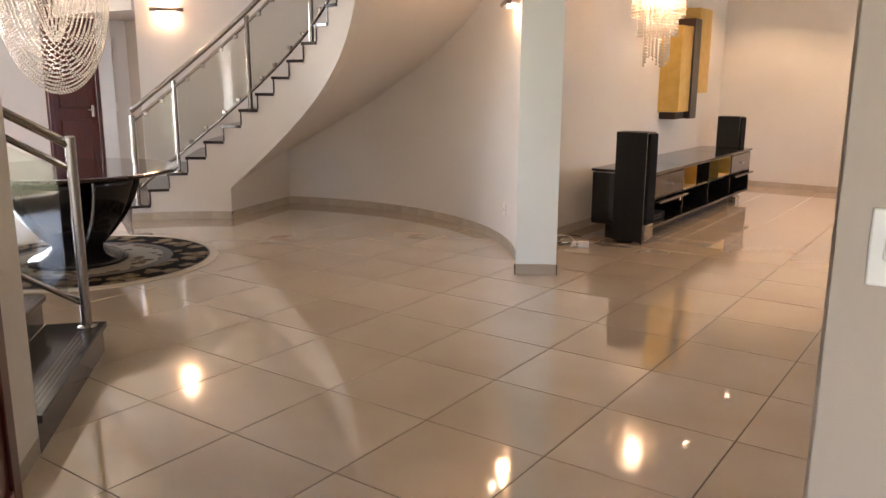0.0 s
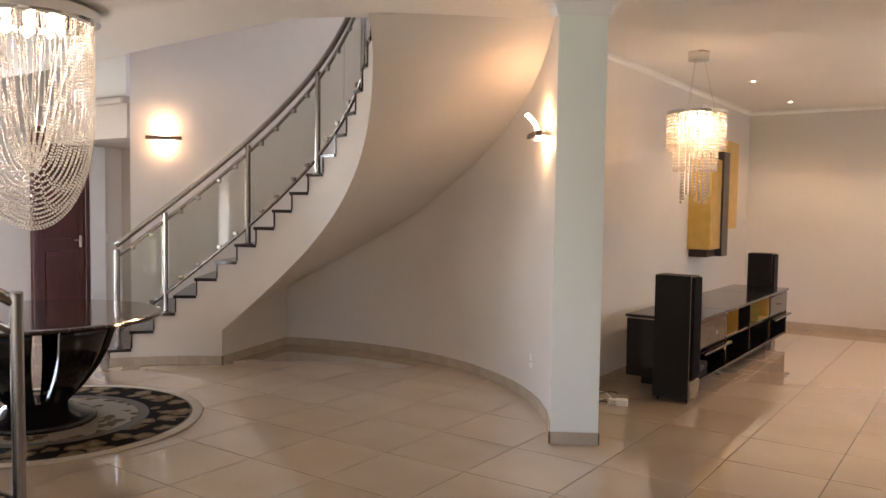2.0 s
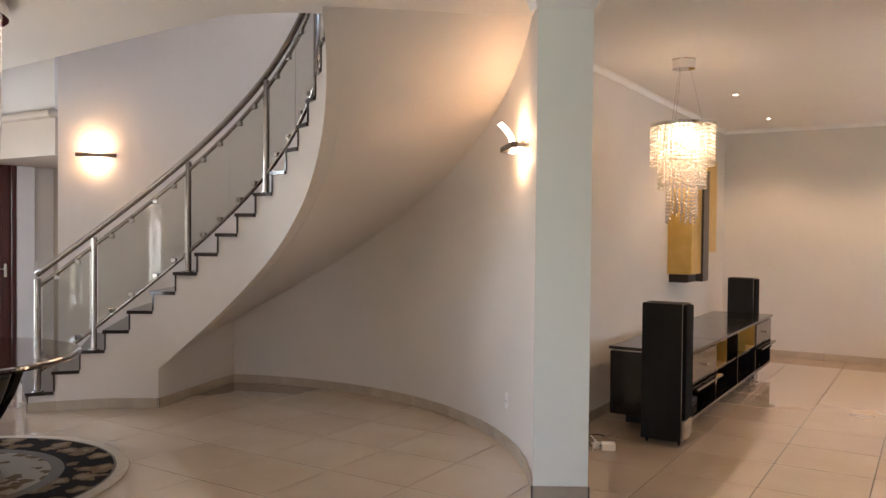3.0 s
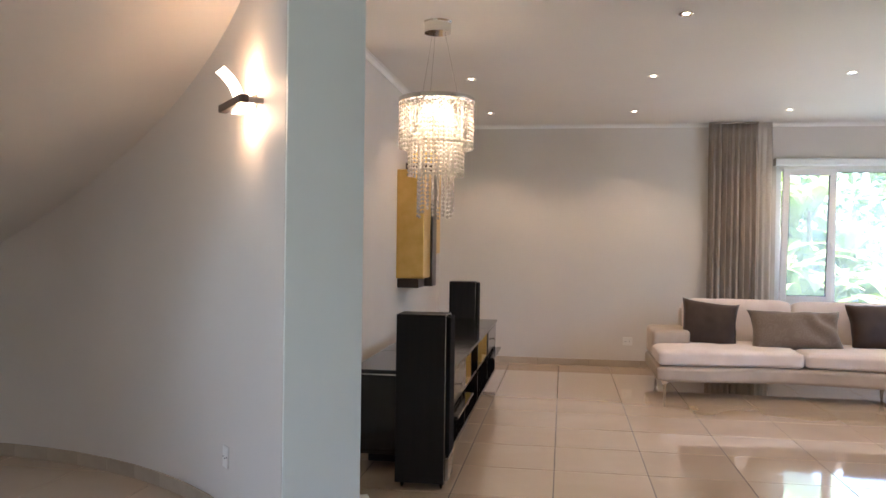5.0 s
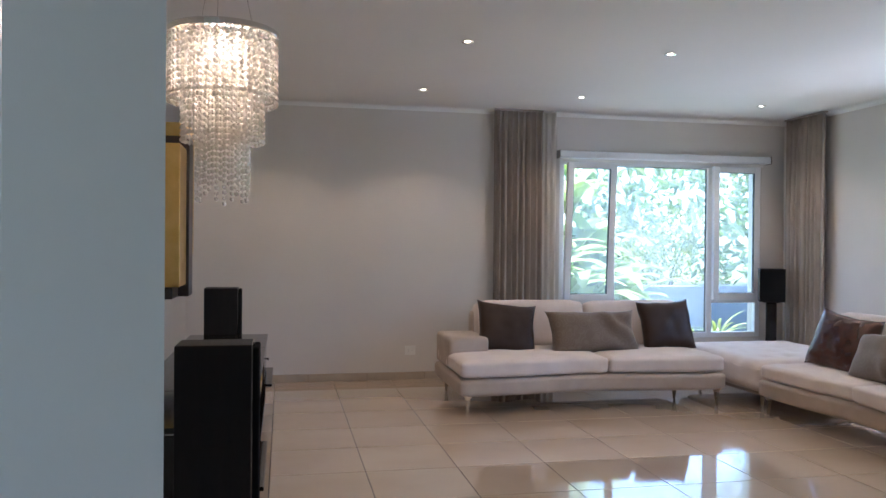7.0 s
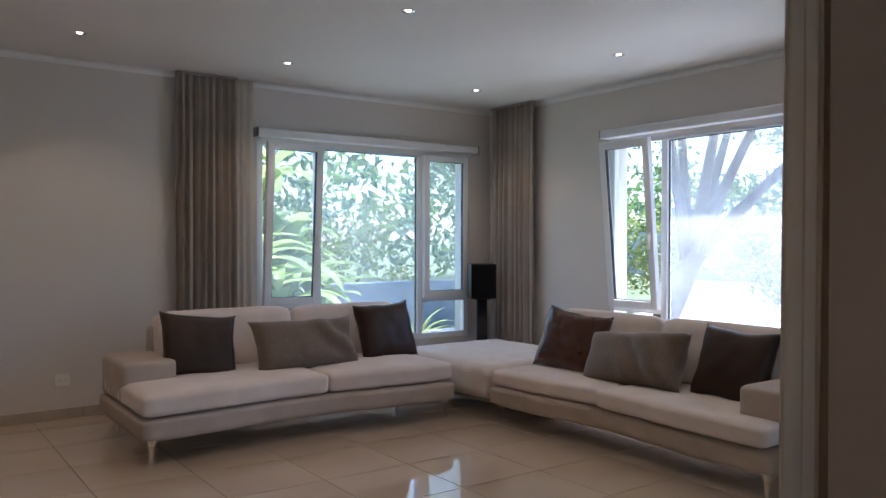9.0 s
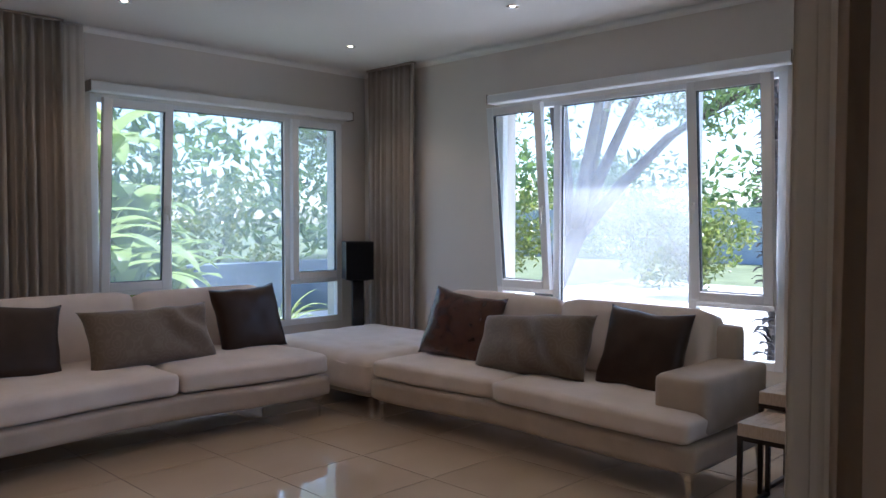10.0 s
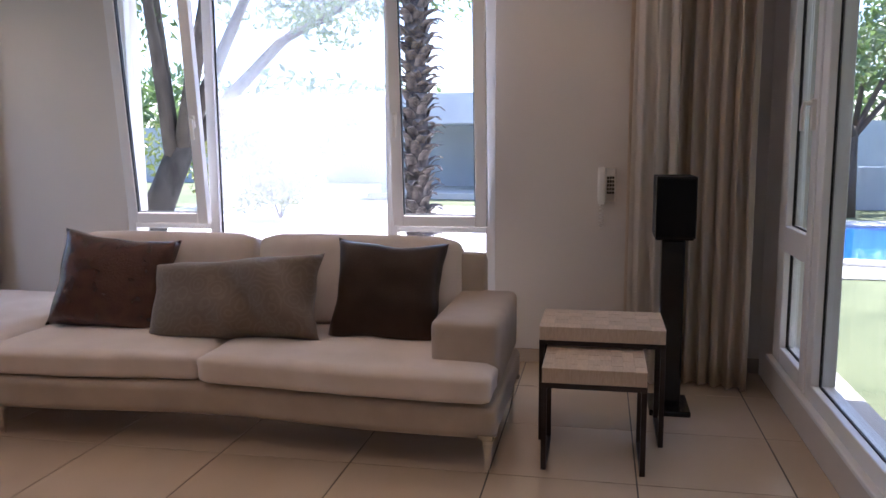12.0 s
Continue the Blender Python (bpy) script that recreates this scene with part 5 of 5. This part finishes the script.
def leaf_material(name, c1, c2):
    """Leaf: light passes through it, and its green varies from leaf to leaf."""
    m = bpy.data.materials.new(name)
    m.use_nodes = True
    nt = m.node_tree
    nt.nodes.clear()
    geo, ramp, d, t, g, a, b, o = (nt.nodes.new("ShaderNode" + k) for k in ("NewGeometry", "ValToRGB", "BsdfDiffuse", "BsdfTranslucent", "BsdfGlossy", "MixShader", "MixShader", "OutputMaterial"))
    ramp.color_ramp.elements[0].color, ramp.color_ramp.elements[1].color = (*c1, 1), (*c2, 1)
    g.inputs["Roughness"].default_value = 0.35
    a.inputs[0].default_value, b.inputs[0].default_value = 0.58, 0.08
    nt.links.new(geo.outputs["Random Per Island"], ramp.inputs[0])
    for n in (d, t):
        nt.links.new(ramp.outputs[0], n.inputs[0])
    nt.links.new(d.outputs[0], a.inputs[1])
    nt.links.new(t.outputs[0], a.inputs[2])
    nt.links.new(a.outputs[0], b.inputs[1])
    nt.links.new(g.outputs[0], b.inputs[2])
    nt.links.new(b.outputs[0], o.inputs[0])
    return m


LEAF = leaf_material("tree_leaf", (0.06, 0.12, 0.035), (0.20, 0.29, 0.085))
BANANA = leaf_material("banana_leaf", (0.24, 0.36, 0.11), (0.50, 0.56, 0.24))
SHRUB = leaf_material("shrub_leaf", (0.10, 0.16, 0.03), (0.28, 0.30, 0.07))
ground = tagged(link("ground", box(-400, 400, -400, 400, -0.30, -0.16), LAWN), "green lawn reaching to the horizon", "lawn", kind="structure")
tagged(link("terrace", prism([(3.55, 5.86), (16.0, 5.86), (16.0, 16.5), (3.55, 16.5)], -0.16, -0.12), PAVE), "pale sunlit paving outside the window", "terrace", kind="structure")
tagged(link("pool_terrace", prism([(7.6, -1.5), (14.0, -1.5), (14.0, 5.8), (7.6, 5.8)], -0.155, -0.14), PAVE), "pale paving round the pool", "terrace", kind="structure")


def leaf_cloud(clusters, count, size, seed):
    """Many small pointed leaves scattered in uneven clumps; clusters are (x, y, z, radius)."""
    rng = np.random.default_rng(seed)
    verts, faces = [], []
    weights = np.array([c[3] ** 2 for c in clusters])
    picks = rng.choice(len(clusters), count, p=weights / weights.sum())
    for k in picks:
        cx, cy, cz, r = clusters[k]
        d = rng.normal(size=3)
        d /= np.linalg.norm(d)
        p = np.array([cx, cy, cz]) + d * r * rng.uniform(0.35, 1.0) ** 0.7 * np.array([1, 1, 0.8])
        a = rng.normal(size=3)
        a /= np.linalg.norm(a)
        b = np.cross(a, rng.normal(size=3))
        b /= np.linalg.norm(b)
        s = size * rng.uniform(0.6, 1.3)
        n = len(verts)
        mid = np.cross(a, b) * s * 0.18
        verts += [tuple(p - a * s), tuple(p - b * s * 0.42 + mid), tuple(p + a * s), tuple(p + b * s * 0.42 + mid)]
        faces += [(n, n + 1, n + 2), (n, n + 2, n + 3)]
    me = bpy.data.meshes.new("crown")
    me.from_pydata(verts, [], faces)
    return me


def crown(parent, clusters, count, size, seed, mat=None, name="crown"):
    me = leaf_cloud(clusters, count, size, seed)
    me.materials.append(mat or LEAF)
    ob = new(name, me)
    ob.parent = parent
    return ob


def tree(x, y, height, spread, trunk, lean, seed, label, leaves=5000, size=0.075, low=0.42):
    rng = random.Random(seed)
    t = thing("tree", (x, y, -0.16), label, "tree")
    bm = bare()
    fork = Vector((lean[0] * 0.4, lean[1] * 0.4, height * low))
    pts = [Vector((0, 0, 0)), Vector((lean[0] * 0.1, lean[1] * 0.12, height * low * 0.4)), fork]
    tube([p + Vector((rng.uniform(-.03, .03), rng.uniform(-.03, .03), 0)) for p in pts], [trunk * 1.25, trunk, trunk * 0.85], 10, bm)
    part("trunk", bm, BARK, t, "dark rough trunk", smooth=True)
    clusters = []
    for k in range(7):
        a = 2 * math.pi * k / 7 + rng.uniform(-.4, .4)
        start = fork * rng.uniform(0.75, 1.0)
        end = Vector((lean[0] + spread * math.cos(a) * rng.uniform(.5, 1), lean[1] + spread * math.sin(a) * rng.uniform(.5, 1), height * rng.uniform(0.68, 1.0)))
        midp = start.lerp(end, 0.5) + Vector((rng.uniform(-.2, .2), rng.uniform(-.2, .2), rng.uniform(0, .3)))
        part("limb", tube([start, start.lerp(midp, 0.5) + Vector((0, 0, 0.05)), midp, end], [trunk * 0.6, trunk * 0.45, trunk * 0.32, trunk * 0.1], 7), BARK, t, smooth=True)
        for q in range(4):
            s = midp.lerp(end, rng.uniform(0, 1))
            e = s + Vector((rng.uniform(-1, 1), rng.uniform(-1, 1), rng.uniform(-.5, .8))) * spread * 0.35
            part("twig", tube([s, e], [trunk * 0.14, trunk * 0.04], 5), BARK, t)
            clusters.append((*e, spread * rng.uniform(0.16, 0.34)))
        clusters.append((*end, spread * rng.uniform(0.2, 0.36)))
    crown(t, clusters, leaves, size, seed)
    return t


def blade(length, width, droop, n=12, fold=0.25, ragged=0, seed=0):
    """One long leaf that rises along +x and hangs over, folded along its midrib."""
    rng = random.Random(seed)
    rows, p, ang = [], Vector((0, 0, 0)), radians(75)
    for i in range(n + 1):
        f = i / n
        w = width * (math.sin(math.pi * min(1, f * 0.93 + 0.06)) ** 0.6)
        w *= 1 - ragged * rng.uniform(0, 0.5)
        d = Vector((math.cos(ang), 0, math.sin(ang)))
        up = Vector((-d.z, 0, d.x))
        rows.append([tuple(p + Vector((0, -w, 0)) + up * w * fold), tuple(p + Vector((0, -w * 0.5, 0)) + up * w * fold * 0.35), tuple(p), tuple(p + Vector((0, w * 0.5, 0)) + up * w * fold * 0.35), tuple(p + Vector((0, w, 0)) + up * w * fold)])
        p = p + d * length / n
        ang -= radians(droop) / n
    return rows


def banana(x, y, h, seed, label):
    rng = random.Random(seed)
    t = thing("banana_plant", (x, y, -0.16), label, "plant", "banana plants")
    stems = 3
    for s in range(stems):
        sx, sy, sh = rng.uniform(-.35, .35), rng.uniform(-.3, .3), h * rng.uniform(0.55, 1.0)
        part("stem", tube([(sx, sy, 0), (sx + .03, sy, sh * .5), (sx + rng.uniform(-.1, .1), sy, sh)], [0.06, 0.05, 0.032], 9), leaf_stem, t, smooth=True)
        for k in range(7):
            a = 360 * k / 7 + rng.uniform(-20, 20)
            b = part("leaf", sheet(blade(rng.uniform(1.0, 1.5), rng.uniform(0.14, 0.22), rng.uniform(70, 140), ragged=0.4, seed=seed * 50 + s * 9 + k)), BANANA, t, smooth=True)
            b.matrix_basis = pose(sx, sy, sh - rng.uniform(0, 0.35), 0, 0, a)


leaf_stem = material("banana_stem", (0.22, 0.19, 0.10), 0.6, colour2=(0.34, 0.27, 0.15), scale=5, stretch=(1, 1, 0.3))
for i, (x, y, h) in enumerate(((0.85, 14.0, 2.6), (1.5, 14.9, 2.5), (0.45, 14.6, 3.0), (2.2, 15.6, 1.9), (1.0, 13.9, 1.3), (1.75, 14.5, 1.0), (3.0, 15.9, 0.9))):
    banana(x, y, h, i + 1, "tall banana plant with broad sunlit leaves")


def strap_plant(x, y, n, length, seed):
    rng = random.Random(seed)
    t = thing("strap_leaf_plant", (x, y, -0.16), "clump of narrow arching green leaves", "plant", "strap-leaved clumps")
    for k in range(n):
        b = part("leaf", sheet(blade(length * rng.uniform(.7, 1.1), 0.028, rng.uniform(70, 130), 8, 0.4)), SHRUB if k % 3 else BANANA, t, smooth=True)
        b.matrix_basis = pose(0, 0, 0, 0, 0, 360 * k / n + rng.uniform(-12, 12)) @ pose(0.03, 0, 0, 0, rng.uniform(-25, 25))


for i, (x, y) in enumerate(((2.95, 13.3), (2.3, 13.9), (3.6, 13.9), (2.7, 14.6))):
    strap_plant(x, y, 26, 0.85, i)
gw = tagged(link("garden_wall_low", box(-8, 10.5, 17.0, 17.25, -0.16, 0.72, 0.01, 1), SLATE), "low grey rendered garden wall", "wall", kind="structure")


def shrub(x, y, r, h, seed, label, leaves=2200, size=0.06, mat=None):
    rng = random.Random(seed)
    t = thing("shrub", (x, y, -0.16), label, "shrub", "garden shrubs")
    bm = bare()
    for k in range(5):
        a = 2 * math.pi * k / 5
        tube([(0, 0, 0), (r * .3 * math.cos(a), r * .3 * math.sin(a), h * .5), (r * .6 * math.cos(a), r * .6 * math.sin(a), h * .8)], [0.02, 0.014, 0.006], 5, bm)
    part("stems", bm, BARK, t)
    cl = [(rng.uniform(-r, r) * .7, rng.uniform(-r, r) * .7, h * rng.uniform(.3, .9), r * rng.uniform(.28, .5)) for _ in range(14)]
    crown(t, cl, leaves, size, seed, mat or SHRUB, "foliage")
    return t


for i, (x, y, r, h) in enumerate(((1.4, 18.6, 1.2, 2.1), (3.4, 18.4, 1.3, 1.8), (5.2, 18.8, 1.3, 2.4), (-0.6, 18.6, 1.2, 2.6))):
    shrub(x, y, r, h, 30 + i, "sunlit yellow-green shrub behind the garden wall")
tree(8.4, 16.4, 5.2, 2.5, 0.13, (-2.6, -1.0), 3, "leafy tree with hanging dark green foliage", 9000, 0.07, 0.5)
tree(-1.5, 21.5, 6.0, 2.6, 0.16, (0, 0), 4, "leafy tree beyond the garden wall", 4500, 0.10)
# tree by the east window, with a palm beside it
tree(6.2, 12.0, 5.0, 2.3, 0.17, (0.7, -1.2), 11, "dark-trunked tree with light airy foliage by the window", 7000, 0.06, 0.30)
palm = thing("palm_tree", (6.3, 8.85, -0.16), "palm with a shaggy scaled trunk close to the window", "tree")
part("trunk", tube([(0, 0, 0), (0.02, 0, 1.6), (0.0, 0.03, 3.4)], [0.13, 0.11, 0.10], 12), PALMBARK, palm, smooth=True)
rng = random.Random(5)
for k in range(230):
    z, a = 0.15 + 3.1 * k / 230, 137.5 * k
    rows = [[(0.0, -0.055, 0), (0.0, 0.055, 0)], [(0.06, -0.052, 0.06), (0.06, 0.052, 0.06)], [(0.12, -0.035, 0.085), (0.12, 0.035, 0.085)], [(0.18, -0.008, 0.07), (0.18, 0.008, 0.07)]]
    s = part("leaf_scale", sheet(rows, thick=0.008), PALMBARK, palm)
    s.matrix_basis = pose(0, 0, z, 0, 0, a) @ pose(0.10, 0, 0, 0, rng.uniform(-35, 35))
for k in range(14):
    b = part("frond", sheet(blade(2.0, 0.16, rng.uniform(90, 150), 12, 0.5, 0.5, k)), LEAF, palm, smooth=True)
    b.matrix_basis = pose(0, 0.03, 3.4, 0, 0, 360 * k / 14)
for i, (x, y, r, h) in enumerate(((13.0, 13.2, 1.3, 2.0), (15.0, 15.5, 1.6, 2.6), (11.5, 17.5, 1.6, 2.4))):
    shrub(x, y, r, h, 60 + i, "sunlit yellow-green garden shrub", 2600, 0.08)
# pavilion across the lawn
pav = thing("garden_pavilion", (19.0, 9.5, -0.16), "flat-roofed grey-blue garden pavilion with an open front", "pavilion")
part("roof", box(-0.3, 4.0, -3.0, 3.6, 1.95, 2.75, 0.02, 1), RENDER, pav)
part("rear_wall", box(3.0, 3.2, -3.0, 3.4, 0, 1.95), RENDER, pav)
for y in (-2.8, 0.3, 3.0):
    part("pillar", box(0.0, 0.4, y, y + 0.35, 0, 1.95, 0.01, 1), RENDER, pav)
part("plinth", box(-0.4, 3.2, -3.0, 3.6, 0.0, 0.15), PAVE, pav)
part("counter", box(1.6, 2.3, -2.2, 0.2, 0.15, 0.75, 0.02, 1), PAVE, pav)
far_wall = tagged(link("garden_wall_east", box(26.0, 26.2, -20, 40, -0.16, 1.9), RENDER), "grey rendered boundary wall", "wall", kind="structure")
# pool side, seen through the glazed door
pool = thing("swimming_pool", (10.2, 3.2, -0.14), "blue swimming pool with pale stone coping", "pool", rz=-14)
part("water", box(-1.6, 2.6, -3.6, 1.6, 0.002, 0.012), POOLWATER, pool)
for q in ((-1.9, -1.6, -3.9, 1.9), (2.6, 2.9, -3.9, 1.9), (-1.6, 2.6, 1.6, 1.9), (-1.6, 2.6, -3.9, -3.6)):
    part("coping", box(*q, 0.0, 0.05, 0.01, 1), PAVE, pool)
tagged(link("garden_wall_pool", box(16.5, 16.7, -14, 7.0, -0.16, 0.75), RENDER), "grey rendered wall behind the pool", "wall", kind="structure")
tree(15.0, 2.3, 4.6, 2.0, 0.11, (0, 0), 21, "leafy green tree behind the pool", 6000, 0.09, 0.38)
tree(15.2, -1.6, 5.2, 2.2, 0.12, (0, 0), 22, "leafy green tree behind the pool", 5000, 0.09, 0.36)
shrub(15.6, 4.6, 1.0, 1.6, 70, "sunlit green shrub beside the pool wall")
# distant woods
rngw = np.random.default_rng(9)
woods = [(x, y, z, 3.2) for x, y, z in zip(np.r_[np.linspace(-25, 40, 26), np.full(20, 38.0)], np.r_[np.full(26, 33.0), np.linspace(-22, 32, 20)], rngw.uniform(1.0, 3.4, 46))]
me = leaf_cloud(woods, 15000, 0.30, 77)
me.materials.append(LEAF)
tagged(new("far_woods", me), "distant green trees round the garden", "woods", kind="stuff")

# ---- floor tiles ----
tile_bm = box(-0.2968, 0.2968, -0.2968, 0.2968, -0.008, 0.0, 0.0005, 1)
tile_mesh = bpy.data.meshes.new("tile")
tile_bm.to_mesh(tile_mesh)
tile_bm.free()
tile_mesh.materials.append(TILE)
cells = {}
for x0, x1, y0, y1 in REGIONS:
    for i in range(math.floor((x0 - TX) / PITCH), math.ceil((x1 - TX) / PITCH)):
        for j in range(math.floor((y0 - TY) / PITCH), math.ceil((y1 - TY) / PITCH)):
            a, b = TX + i * PITCH, TY + j * PITCH
            cut = (max(a, x0), min(a + PITCH, x1), max(b, y0), min(b + PITCH, y1))
            if cut[1] - cut[0] > 0.02 and cut[3] - cut[2] > 0.02:
                old = cells.get((i, j))
                cells[(i, j)] = (min(cut[0], old[0]), max(cut[1], old[1]), min(cut[2], old[2]), max(cut[3], old[3])) if old else cut
near, far = [], []
for key, c in sorted(cells.items()):
    mx, my = (c[0] + c[1]) / 2, (c[2] + c[3]) / 2
    (near if (-6.3 < mx < 2.6 and 1.2 < my < 6.3 and mx < -0.2) or (-3.5 < mx < 2.4 and 6.3 <= my < 10.9) else far).append(c)
for c in near[:300]:
    if c[1] - c[0] > PITCH - 1e-4 and c[3] - c[2] > PITCH - 1e-4:
        t = new("tile", tile_mesh)
        t.location = ((c[0] + c[1]) / 2, (c[2] + c[3]) / 2, 0)
    else:
        t = link("tile", box(c[0] + 0.0032, c[1] - 0.0032, c[2] + 0.0032, c[3] - 0.0032, -0.008, 0.0), TILE)
    t.parent = floor
bm = bare()
for c in near[300:] + far:
    box(c[0] + 0.0032, c[1] - 0.0032, c[2] + 0.0032, c[3] - 0.0032, -0.008, 0.0, bm=bm)
tagged(link("tiles", bm, TILE, floor), "beige polished floor tiles", kind="stuff")
